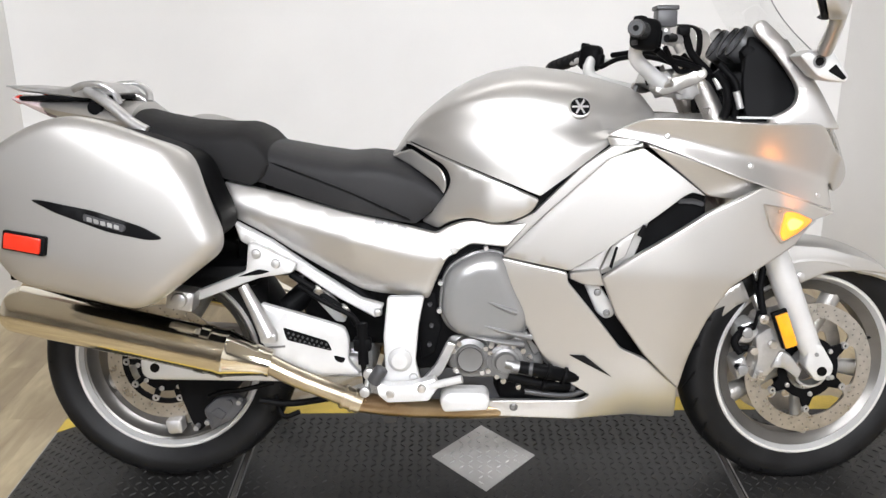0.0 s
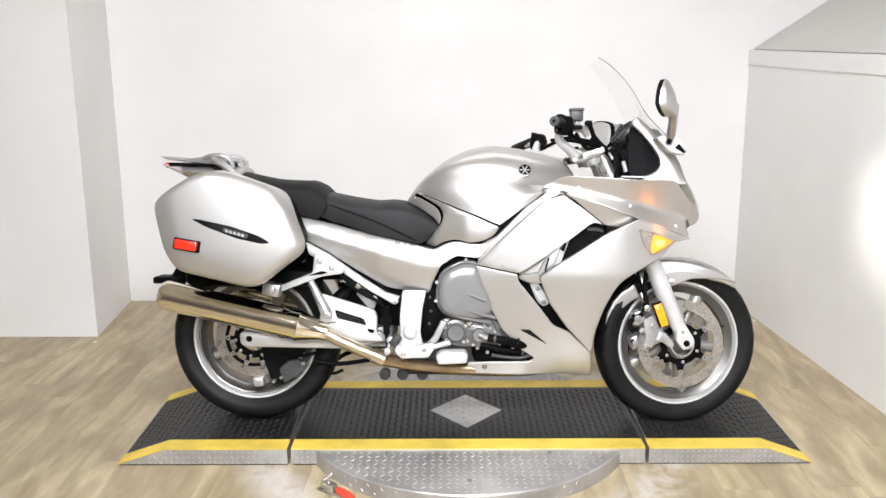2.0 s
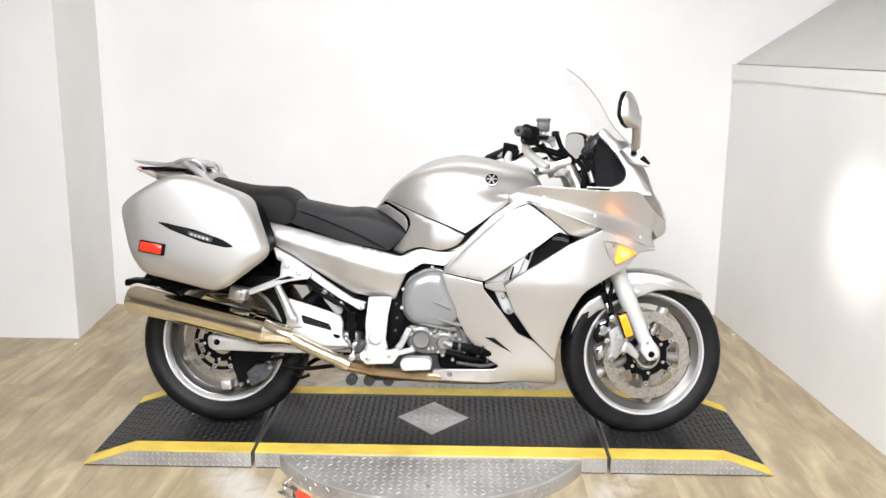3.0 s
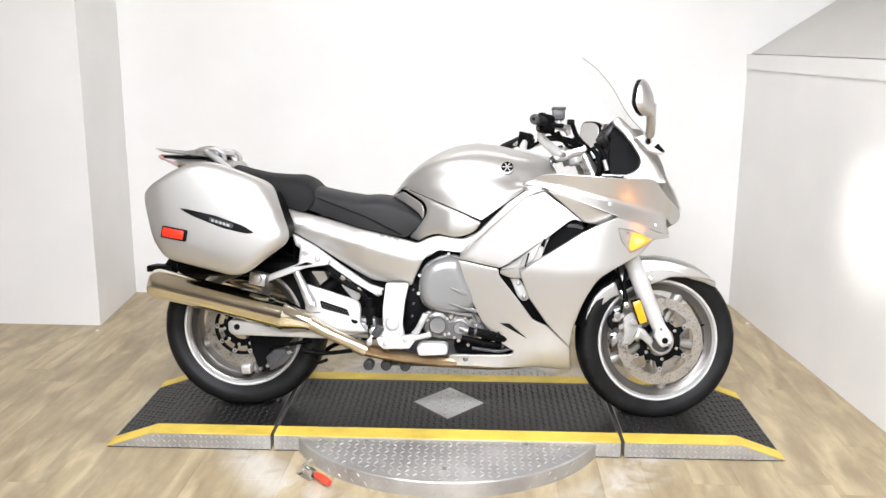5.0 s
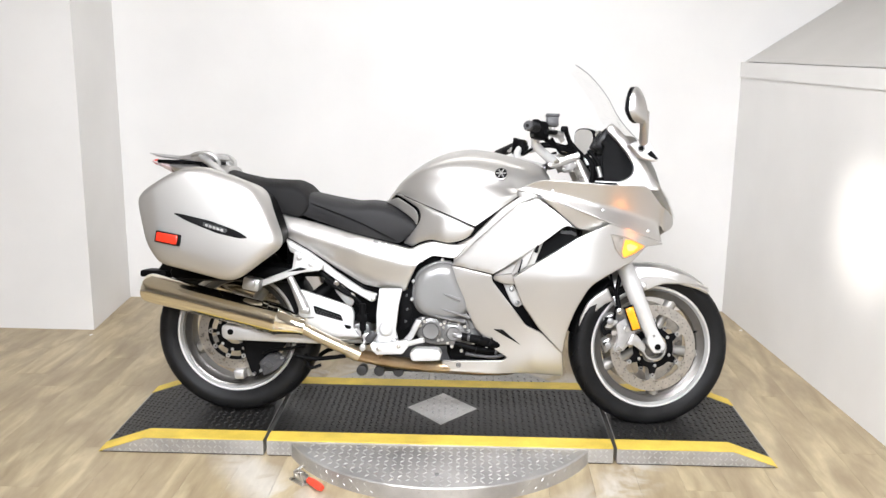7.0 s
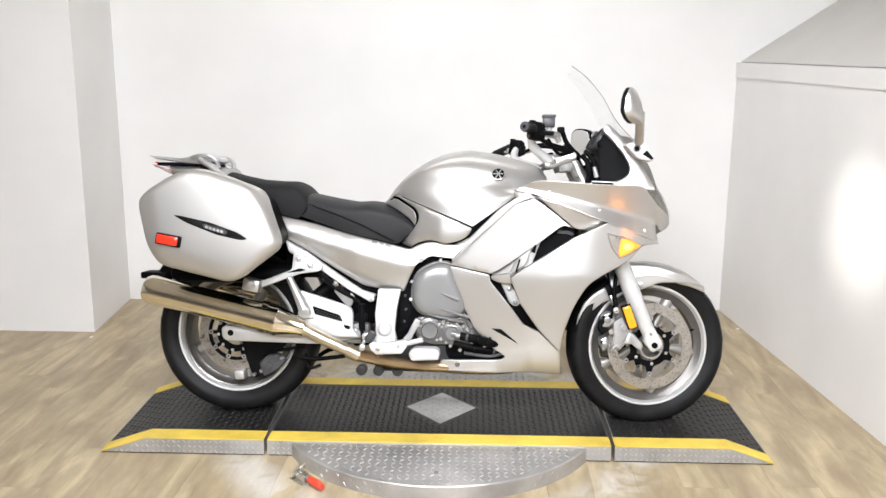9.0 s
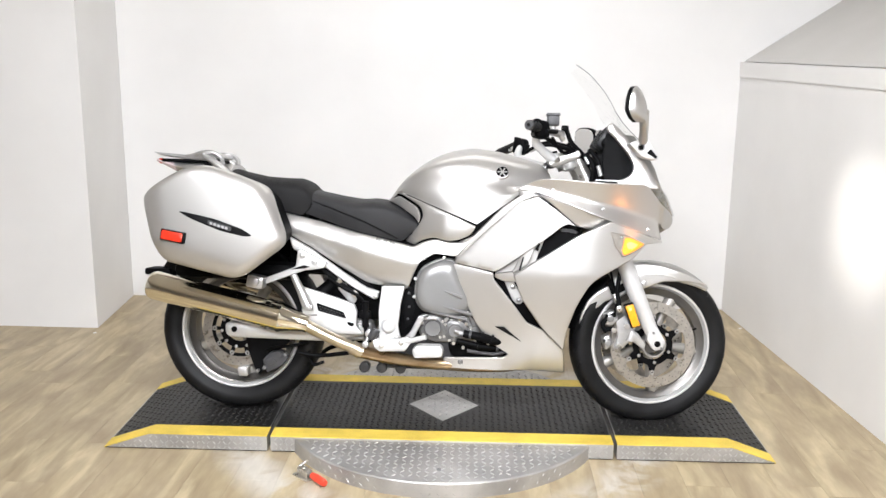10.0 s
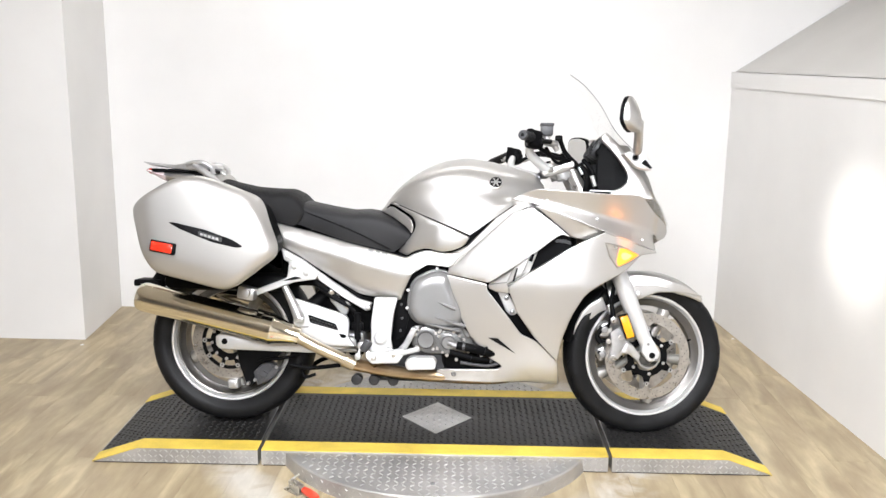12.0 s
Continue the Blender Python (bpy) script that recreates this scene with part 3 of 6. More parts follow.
# ---- the motorcycle ----
bike = thing("motorcycle", pose(0, -0.07, HP, -9, 0, 0), "silver sport-touring motorcycle with side cases leaning on its stand", "motorcycle")


def half_width(x, z):
    h = sum(lerp(x + d, 0.0, 0.20, 0.2, 0.235, 0.4, 0.27, 0.55, 0.27, 0.65, 0.24, 0.72, 0.20, 0.78, 0.145, 0.83, 0.07, 0.85, 0.03) for d in (-0.036, -0.018, 0.0, 0.018, 0.036)) / 5
    return h * (1 - 0.2 * min(1, max(0, (0.55 - z) / 0.4))) - lerp(x, 0.05, 0.12, 0.20, 0.25, 0.34, 1.0) * max(0.0, 0.46 - z) ** 2


def wheel(name, cx, cz, radius, tyre_half, lip, rim_half, spokes, label):
    w = rim_half
    prof = [(lip, -w), (lip - 0.004, -w - 0.004), (lip - 0.010, -w - 0.003), (lip - 0.0125, -w + 0.004), (lip - 0.018, -w + 0.010), (lip - 0.02, -w * 0.5), (lip - 0.022, 0.0)]
    prof = prof + [(r, -y) for r, y in prof[::-1][1:]]
    prof += [(lip - 0.006, w * 0.7), (lip - 0.012, 0.0), (lip - 0.006, -w * 0.7)]
    hub = part(name, lathe(prof, cx, cz, 96, closed=True), M_RIM, bike, label)
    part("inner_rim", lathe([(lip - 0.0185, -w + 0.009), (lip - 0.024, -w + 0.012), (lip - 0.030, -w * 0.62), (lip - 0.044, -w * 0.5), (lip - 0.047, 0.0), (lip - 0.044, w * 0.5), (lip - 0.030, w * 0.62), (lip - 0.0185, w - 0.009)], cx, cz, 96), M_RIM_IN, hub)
    h = tyre_half
    tp = [(lip - 0.012, -w * 0.92), (lip + 0.004, -w - 0.004), (lip + 0.022, -h * 0.97), (lip + 0.038, -h)]
    n = 9
    z0 = lip + 0.038
    for k in range(1, n):
        a = math.pi * k / n
        tp.append((z0 + (radius - z0) * math.sin(a) ** 0.75, -h * math.cos(a)))
    tp += [(r, -y) for r, y in tp[3::-1]]
    part("tyre", lathe(tp, cx, cz, 128), M_RUBBER, hub, "black road tyre")
    # tread grooves laid as thin dark cuts along the shoulder
    cuts = []
    for k in range(26):
        a = 2 * math.pi * k / 26
        for s in (-1, 1):
            pts = []
            for j in range(4):
                aa = a + 0.06 * j
                y = s * h * math.cos(math.pi * (0.10 + 0.1 * j)) * 0.985
                rr = z0 + (radius - z0) * math.sin(math.pi * (0.10 + 0.1 * j)) ** 0.75 - 0.0034
                pts.append((cx + rr * math.cos(aa), y, cz + rr * math.sin(aa)))
            cuts.append(tube(pts, 0.0042, seg=6, n=2))
    tagged(part("tread_groove", join(*cuts), M_BLACK_G, hub), kind="stuff")
    part("hub", lathe([(0.001, -0.05), (0.035, -0.05), (0.04, -0.042), (0.042, 0.042), (0.035, 0.05), (0.001, 0.05)], cx, cz, 32), M_RIM_IN, hub)
    for k in range(spokes):
        a = 360 / spokes * k + 62
        b = loft(np.linspace(0.035, lip - 0.04, 8), lambda x: [((0.013 + 0.012 * (x / 0.19)) * math.cos(t), (0.016 + 0.016 * abs(x / 0.19 - 0.45)) * math.sin(t)) for t in [2 * math.pi * j / 12 for j in range(12)]])
        part("spoke", moved(b, Matrix.Translation((cx, 0, cz)) @ pose(0, 0, 0, 0, -a, 0)), M_SPOKE, hub)
    return hub


def pieces(name, bms, material, parent, label=""):
    """Small like pieces, each a part of its own."""
    for b in bms:
        part(name, b, material, parent, label)


def brake_disc(parent, cx, cz, y, ro, ri, holes, carrier, arms, turn=0.0):
    """A floating disc: drilled ring with inner tabs, a lobed carrier, bobbins between them and bolts round the hub."""
    n = 180
    side = -1 if y < 0 else 1
    start = radians(turn)

    def lobed(rad, y0, y1, inner):
        bm = bmesh.new()
        rings = []
        for yy, hole in ((y0, 0), (y0, 1), (y1, 1), (y1, 0)):
            ring = []
            for k in range(n):
                a = 2 * math.pi * k / n
                r = inner(a) if hole else rad(a)
                ring.append(bm.verts.new((cx + r * math.cos(a), yy, cz + r * math.sin(a))))
            rings.append(ring)
        skin(bm, [*rings, rings[0]])
        return bm

    def lobe(a, sharp):
        return max(0.0, math.cos(arms * (a - start) / 1.0)) ** sharp

    mid = (carrier + ri) / 2
    part("brake_disc", lobed(lambda a: ro, y - 0.0025, y + 0.0025, lambda a: ri - (ri - mid) * lobe(a, 8)), M_DISC, parent, "drilled steel brake disc")
    dots = []
    for k in range(holes):
        for j in range(3):
            a = 2 * math.pi * (k + j * 0.33) / holes
            r = ri + (ro - ri) * (0.25 + 0.25 * j)
            dots.append(rod((cx + r * math.cos(a), y + side * 0.0018, cz + r * math.sin(a)), (cx + r * math.cos(a), y + side * 0.0031, cz + r * math.sin(a)), 0.0021, seg=8))
    tagged(part("drilling", join(*dots), M_ENG_L, parent), kind="stuff")
    if arms > 8:
        web = [lathe([(ra, y - 0.004), (ra, y + 0.003), (rb, y + 0.003), (rb, y - 0.004)], cx, cz, 72, closed=True) for ra, rb in ((mid + 0.010, mid - 0.002), (carrier * 0.86, carrier * 0.56))]
        web += [moved(box(carrier * 0.80, mid + 0.004, y - 0.0045, y + 0.0025, -0.0065, 0.0065), Matrix.Translation((cx, 0, cz)) @ pose(0, 0, 0, 0, -360 * k / arms - turn, 0)) for k in range(arms)]
        part("carrier", join(*web), M_BLACK, parent, "black windowed disc carrier")
    else:
        part("carrier", lobed(lambda a: carrier * 0.92 + (mid + 0.003 - carrier * 0.92) * lobe(a, 2.5), y - 0.003, y + 0.003, lambda a: carrier * 0.66), M_BLACK, parent, "black disc carrier")
    for k in range(arms):
        a = start + 2 * math.pi * k / arms
        px, pz = cx + mid * math.cos(a), cz + mid * math.sin(a)
        part("bobbin", lathe([(0.0035, -0.003), (0.0035, -0.007), (0.0075, -0.007), (0.009, -0.004), (0.009, 0.004), (0.0035, 0.004)], px, pz, 14, cy=y, closed=True), M_ALU, parent)
        px, pz = cx + carrier * 0.80 * math.cos(a + 0.12), cz + carrier * 0.80 * math.sin(a + 0.12)
        part("carrier_bolt", rod((px, y + side * 0.002, pz), (px, y + side * 0.008, pz), 0.006, seg=10, bevel=0.0015), M_ALU, parent)


FW, RW = (0.768, 0.284), (-0.770, 0.307)
STEER = Matrix.Translation((FW[0], 0, 0)) @ Matrix.Rotation(radians(8), 4, "Z") @ Matrix.Translation((-FW[0], 0, 0))
fw = wheel("front_wheel", *FW, 0.298, 0.060, 0.228, 0.045, 5, "silver cast front wheel")
rw = wheel("rear_wheel", *RW, 0.309, 0.090, 0.228, 0.070, 5, "silver cast rear wheel")
brake_disc(fw, *FW, -0.068, 0.160, 0.124, 30, 0.082, 6, 30)
brake_disc(fw, *FW, 0.068, 0.160, 0.124, 30, 0.082, 6, 30)
brake_disc(rw, *RW, -0.085, 0.141, 0.106, 26, 0.085, 10)
part("valve_stem", rod((FW[0] + 0.195, -0.02, FW[1] + 0.06), (FW[0] + 0.165, -0.025, FW[1] + 0.05), 0.004, seg=8), M_BLACK, fw)
part("sensor_ring", lathe([(0.037, -0.082), (0.0385, -0.086), (0.044, -0.086), (0.045, -0.080), (0.045, -0.055), (0.037, -0.055)], *FW, 48, closed=True), M_ALU, fw, "bright sensor ring round the hub")
for ob in (fw, *fw.children):
    ob.data.transform(STEER)

# fork, calipers
for s in (-1, 1):
    y = s * 0.118
    leg = part("fork_leg", tube([(0.652, y, 0.60), (0.700, y, 0.485), (0.742, y, 0.388), (0.772, y, 0.322)], 0.03, seg=24, radii=[0.030, 0.031, 0.027, 0.024]), M_SILVER_W, bike, "silver fork leg")
    part("axle_clamp", panel([(0.750, 0.368), (0.778, 0.364), (0.810, 0.310), (0.803, 0.282), (0.770, 0.272), (0.742, 0.31)], lambda x, z: -0.142, 0.040, 0.006, flip=s > 0, r=0.012), M_SILVER_W, leg)
    part("axle_end", rod((0.781, s * 0.136, 0.299), (0.781, s * 0.1435, 0.299), 0.0115, seg=16), M_BLACK, leg)
    part("stanchion", rod((0.655, y, 0.59), (0.475, y * 0.95, 0.965), 0.024), M_STEEL, leg)
    part("fork_reflector", moved(join(box(-0.0145, 0.0145, -0.007, 0.004, -0.041, 0.041, 0.003)), pose(0.685, s * 0.163, 0.404, 0, -20, 0) @ (Matrix.Identity(4) if s < 0 else Matrix.Rotation(math.pi, 4, "Z"))), M_AMBER, leg, "amber side reflector")
    part("reflector_bracket", moved(box(-0.018, 0.018, -0.003, 0.012, -0.045, 0.045, 0.002), pose(0.685, s * 0.152, 0.404, 0, -20, 0)), M_BLACK, leg)
    cal = part("brake_caliper", panel([(0.632, 0.375), (0.665, 0.40), (0.705, 0.36), (0.70, 0.32), (0.66, 0.275), (0.628, 0.272), (0.640, 0.32)], lambda x, z: -0.118, 0.06, 0.004, flip=s > 0, r=0.008), M_ALU, bike, "silver brake caliper")
    pieces("caliper_bolt", [rod((bx, s * 0.120, bz), (bx, s * 0.136, bz), 0.010, seg=6) for bx, bz in ((0.625, 0.345), (0.645, 0.285), (0.67, 0.36))], M_STEEL, cal)
    part("caliper_body", join(panel([(0.592, 0.40), (0.625, 0.415), (0.645, 0.385), (0.62, 0.355), (0.592, 0.36)], lambda x, z: -0.112, 0.05, 0.008, flip=s > 0, r=0.01), panel([(0.585, 0.31), (0.615, 0.325), (0.625, 0.285), (0.60, 0.262)], lambda x, z: -0.105, 0.05, 0.008, flip=s > 0, r=0.01)), M_ALU, cal)
    pieces("pad_pin", [rod((0.60, s * 0.122, 0.392), (0.60, s * 0.105, 0.392), 0.008), rod((0.598, s * 0.118, 0.30), (0.598, s * 0.10, 0.30), 0.008), rod((0.585, s * 0.11, 0.345), (0.62, s * 0.11, 0.345), 0.007)], M_BLACK, cal)
    part("caliper_bridge", tube([(0.60, s * 0.115, 0.335), (0.585, s * 0.112, 0.36), (0.60, s * 0.11, 0.385), (0.63, s * 0.11, 0.40)], 0.009), M_BLACK, cal)
    pieces("banjo", [rod((0.640, s * 0.128, 0.425), (0.640, s * 0.150, 0.425), 0.012, seg=12, bevel=0.003), rod((0.622, s * 0.12, 0.475), (0.634, s * 0.13, 0.445), 0.010, seg=12)], M_STEEL, cal)
    part("caliper_arm", panel([(0.69, 0.345), (0.712, 0.335), (0.745, 0.295), (0.735, 0.270), (0.70, 0.30), (0.668, 0.30)], lambda x, z: -0.122, 0.02, 0.006, flip=s > 0, r=0.008), M_ALU, cal)
    pieces("caliper_plug", [rod((bx, s * 0.112, bz), (bx, s * 0.124, bz), 0.013, seg=14, bevel=0.003) for bx, bz in ((0.612, 0.385), (0.606, 0.295))], M_ENG, cal)
    part("brake_hose", tube([(0.655, s * 0.10, 0.60), (0.640, s * 0.118, 0.54), (0.632, s * 0.13, 0.49), (0.640, s * 0.14, 0.435)], 0.008, seg=10), M_BLACK, bike)
    part("brake_hose", tube([(0.625, s * 0.125, 0.40), (0.630, s * 0.135, 0.46), (0.615, s * 0.11, 0.53), (0.60, s * 0.08, 0.62)], 0.0045, seg=8), M_BLACK, bike)

# front fender: an arched shell over the tyre
def fender(a0, a1, inner, wid, n=26, skirt=0.045):
    bm = bmesh.new()
    rings = []
    for k in range(n + 1):
        u = k / n
        a = radians(a0 + (a1 - a0) * u)
        w = wid(u)
        ring = []
        m = 12
        for layer in (0, 1):
            for j in range(m + 1) if layer == 0 else range(m, -1, -1):
                v = -1 + 2 * j / m
                r = inner(u) - skirt * (0.3 + 0.7 * min(1, 4 * u)) * abs(v) ** 3 - 0.006 * layer
                ring.append(bm.verts.new((FW[0] + r * math.cos(a), w * math.sin(v * math.pi / 2) * (1 - 0.05 * layer), FW[1] + r * math.sin(a))))
        rings.append(ring)
    skin(bm, rings)
    bm.faces.new(rings[0][::-1])
    bm.faces.new(rings[-1])
    return bm


part("front_fender", fender(46, 122, lambda u: 0.304 + 0.006 * math.sin(u * math.pi), lambda u: 0.066 + 0.02 * min(1, u * 3)), M_SILVER, bike, "silver front mudguard")
FSIDE = [(0.66, 0.585), (0.73, 0.588), (0.80, 0.582), (0.90, 0.553), (0.978, 0.506), (0.93, 0.517), (0.88, 0.5235), (0.805, 0.5225), (0.765, 0.505), (0.731, 0.491), (0.70, 0.495)]
for s in (-1, 1):
    part("fender_side", panel(FSIDE, lambda x, z: -0.085 + 0.13 * max(0, x - 0.86) + 0.25 * max(0, z - 0.56), 0.006, 0.005, step=0.008, r=0.015, flip=s > 0), M_SILVER, bike)
    part("fender_skirt", panel([(0.604, 0.503), (0.560, 0.476), (0.530, 0.445), (0.508, 0.396), (0.499, 0.344), (0.529, 0.351), (0.555, 0.411), (0.596, 0.445), (0.624, 0.456)], lambda x, z: -0.089, 0.006, 0.003, step=0.01, r=0.006, flip=s > 0), M_SILVER, bike)
part("rear_fender_flap", fender(122, 170, lambda u: 0.308 + 0.004 * u, lambda u: 0.086 - 0.006 * u, skirt=0.040), M_BLACK_G, bike, "black inner mudguard behind the front wheel")
for s in (-1, 1):
    part("fender_bolt", rod((0.735, s * 0.088, 0.515), (0.735, s * 0.098, 0.515), 0.011, seg=12, bevel=0.003), M_ALU, bike)

# dark core behind the panels: frame, engine block, airbox; its black puts the shade there
for nm, b, lab in (
        ("engine_block", box(-0.20, 0.34, -0.145, 0.145, 0.30, 0.66, 0.03), "dark engine block inside the fairing"),
        ("airbox", box(0.10, 0.50, -0.15, 0.15, 0.48, 0.80, 0.03), "black airbox"),
        ("crankcase", box(0.02, 0.36, -0.14, 0.14, 0.215, 0.40, 0.04), "dark crankcase"),
        ("battery_tray", box(-0.58, -0.15, -0.12, 0.12, 0.52, 0.72, 0.03), "black tray below the seat"),
        ("tail_tray", box(-0.95, -0.5, -0.10, 0.10, 0.66, 0.80, 0.03), "black tray below the tail"),
        ("gearbox", box(-0.43, -0.18, -0.11, 0.11, 0.35, 0.58, 0.03), "dark gearbox housing"),
        ("radiator", box(0.345, 0.425, -0.16, 0.16, 0.26, 0.50, 0.012), "black block for the shade behind the front wheel")):
    part(nm, b, M_BLACK, bike, lab)

# fairing
UP = [(0.254, 0.853), (0.339, 0.892, 0.03), (0.454, 0.886), (0.574, 0.878), (0.700, 0.876), (0.722, 0.866), (0.750, 0.836), (0.782, 0.803), (0.816, 0.782), (0.836, 0.760), (0.840, 0.736), (0.826, 0.717), (0.793, 0.713), (0.778, 0.738), (0.774, 0.722), (0.791, 0.674), (0.65, 0.721), (0.518, 0.768), (0.399, 0.816), (0.33, 0.84)]


def cowl_y(x, z):
    line = lerp(x, 0.30, 0.863, 0.42, 0.8405, 0.762, 0.7500, 0.776, 0.735, 0.79, 0.70)
    d = line - z
    return -(half_width(x, 0.7) - 0.030 + 0.50 * math.hypot(d, 0.007))


both("upper_cowl", M_SILVER, bike, UP, cowl_y, "silver upper fairing side", edge=0.004, thick=0.01, step=0.007)
both("cowl_infill", M_SILVER, bike, [(0.335, 0.836), (0.404, 0.813), (0.582, 0.748), (0.66, 0.722), (0.62, 0.70), (0.471, 0.722)], lambda x, z: -(half_width(x, z) - 0.030 + 0.32 * (z - 0.745)), "", edge=0.004, thick=0.01)
OUTER = [(0.25, 0.545), (0.305, 0.585), (0.469, 0.692), (0.585, 0.745), (0.666, 0.718), (0.792, 0.670), (0.72, 0.664), (0.667, 0.612), (0.58, 0.565, 0.03), (0.52, 0.527, 0.03), (0.472, 0.442, 0.03), (0.444, 0.355, 0.03), (0.435, 0.275), (0.349, 0.366), (0.284, 0.457)]
both("side_cowl", M_SILVER, bike, OUTER, lambda x, z: -half_width(x, z), "silver side fairing panel", edge=0.005, thick=0.012, r=0.008)
MID = [(0.035, 0.584), (0.122, 0.674), (0.263, 0.805), (0.332, 0.827), (0.402, 0.776), (0.466, 0.724), (0.436, 0.733), (0.417, 0.724), (0.352, 0.672), (0.2745, 0.6155), (0.208, 0.5705), (0.182, 0.556)]
both("radiator_panel", M_SILVER, bike, MID, lambda x, z: -(half_width(x, z) - 0.012), "silver slanted fairing panel", edge=0.003, thick=0.012, r=0.006)
LOW = [(0.035, 0.581), (0.179, 0.552), (0.180, 0.530), (0.263, 0.427), (0.302, 0.375), (0.358, 0.350), (0.437, 0.275), (0.446, 0.182), (0.335, 0.187), (0.247, 0.188), (0.053, 0.190), (0.003, 0.189), (0.003, 0.231), (0.225, 0.240), (0.240, 0.252), (0.180, 0.292), (0.122, 0.359), (0.069, 0.466), (0.037, 0.545)]
both("lower_cowl", M_SILVER, bike, LOW, lambda x, z: -(half_width(x, z) - 0.014), "silver lower fairing with belly pan", edge=0.004, thick=0.012, r=0.008)
both("vent_fin", M_SILVER, bike, [(0.246, 0.552), (0.302, 0.589), (0.329, 0.662), (0.300, 0.640), (0.272, 0.611)], lambda x, z: -(half_width(x, z) - 0.022), "", edge=0.003, thick=0.01, r=0.004)
both("fin_slit", M_BLACK_G, bike, [(0.268, 0.566), (0.281, 0.612), (0.286, 0.610), (0.274, 0.562)], lambda x, z: -(half_width(x, z) - 0.0205), "", edge=0.001, thick=0.002, r=0.001)
both("vent_bracket", M_SILVER, bike, [(0.184, 0.549), (0.250, 0.560), (0.262, 0.520), (0.215, 0.522), (0.184, 0.535)], lambda x, z: -(half_width(x, z) - 0.024), "", edge=0.006, thick=0.012, r=0.006)
# black plate that puts the shade inside the vent into colour
both("vent_shadow_plate", M_BLACK, bike, [(0.17, 0.54), (0.27, 0.60), (0.36, 0.73), (0.47, 0.735), (0.48, 0.66), (0.36, 0.40), (0.36, 0.33), (0.28, 0.36)], lambda x, z: -(half_width(x, z) - 0.06), "black plate for the shade inside the duct", edge=0.004, thick=0.01)
both("duct_lip", M_DARK, bike, [(0.418, 0.716), (0.455, 0.714), (0.474, 0.704), (0.468, 0.696), (0.450, 0.702), (0.414, 0.704)], lambda x, z: -(half_width(x, z) - 0.052), "dark grey lip inside the duct", edge=0.002, thick=0.004, r=0.004)
both("frame_lug", M_SILVER_W, bike, [(0.215, 0.53), (0.245, 0.53), (0.285, 0.47), (0.29, 0.445), (0.27, 0.435), (0.25, 0.45)], lambda x, z: -(half_width(x, z) - 0.05), "", edge=0.006, thick=0.01, r=0.01)
both("slit_trim", M_BLACK_G, bike, [(0.187, 0.357), (0.221, 0.357), (0.286, 0.302)], lambda x, z: -(half_width(x, z) - 0.0105), "black slit in the lower fairing", edge=0.001, thick=0.002, r=0.003)
both("headstock_panel", M_SILVER, bike, [(0.258, 0.850), (0.335, 0.842), (0.30, 0.826), (0.285, 0.810), (0.268, 0.825)], lambda x, z: -(half_width(x, z) - 0.025), "", edge=0.003, thick=0.01, r=0.004)

both("duct_wall", M_SILVER, bike, [(0.190, 0.544), (0.185, 0.552), (0.280, 0.620), (0.357, 0.674), (0.322, 0.580), (0.262, 0.545)], lambda x, z: -(half_width(x, z) - 0.045), "silver inner wall of the intake", edge=0.003, thick=0.008, r=0.004)

# nose between the two sides
def nose_x(z):
    return lerp(z, 0.70, 0.805, 0.715, 0.830, 0.735, 0.844, 0.76, 0.846, 0.81, 0.828, 0.87, 0.798, 0.94, 0.772, 0.98, 0.748, 1.05, 0.70, 1.10, 0.655)


def nose_half(z):
    return lerp(z, 0.70, 0.09, 0.78, 0.10, 0.87, 0.155, 0.95, 0.18, 1.10, 0.16)


bm = bmesh.new()
rows = []
for z in np.linspace(0.70, 1.056, 22):
    row = []
    for j in range(17):
        v = -1 + j / 8
        row.append(bm.verts.new((nose_x(z) - 0.10 * abs(v) ** 2.2 * (0.6 + 0.4 * z), v * nose_half(z), z)))
    rows.append(row)
skin(bm, rows, closed=False)
bmesh.ops.solidify(bm, geom=bm.faces[:], thickness=0.008)
nose = part("nose_cowl", bm, M_SILVER, bike, "silver nose with headlights")
for s in (-1, 1):
    for nm, off, inset, material, lab in (("headlight_bowl", 0.003, 0.0, M_CHROME, "bright headlight reflector"), ("headlight", 0.008, 0.004, M_LENS, "clear headlight lens")):
        bm = bmesh.new()
        rows = []
        for j in range(9):
            v = 0.22 + 0.70 * j / 8
            lo = 0.745 + 0.10 * v ** 1.5 + inset
            hi = 0.800 + 0.165 * v - inset
            rows.append([bm.verts.new((nose_x(z) - 0.10 * v ** 2.2 * (0.6 + 0.4 * z) + off, s * v * nose_half(z) * (1 + off * 2), z)) for z in np.linspace(lo, hi, 7)])
        skin(bm, rows, closed=False)
        bmesh.ops.solidify(bm, geom=bm.faces[:], thickness=0.002)
        part(nm, bm, material, nose, lab)
both("cowl_pillar", M_SILVER, bike, [(0.589, 1.096), (0.622, 1.066), (0.676, 1.006), (0.716, 0.942), (0.760, 0.860), (0.60, 0.868), (0.612, 0.888, 0.02), (0.642, 0.899, 0.03), (0.664, 0.917, 0.03), (0.667, 0.948, 0.03), (0.640, 0.990), (0.611, 1.027), (0.574, 1.064), (0.57, 1.082)], lambda x, z: -(lerp(z, 0.87, 0.203, 1.1, 0.180)), "silver frame beside the screen", edge=0.006, thick=0.012, r=0.012)
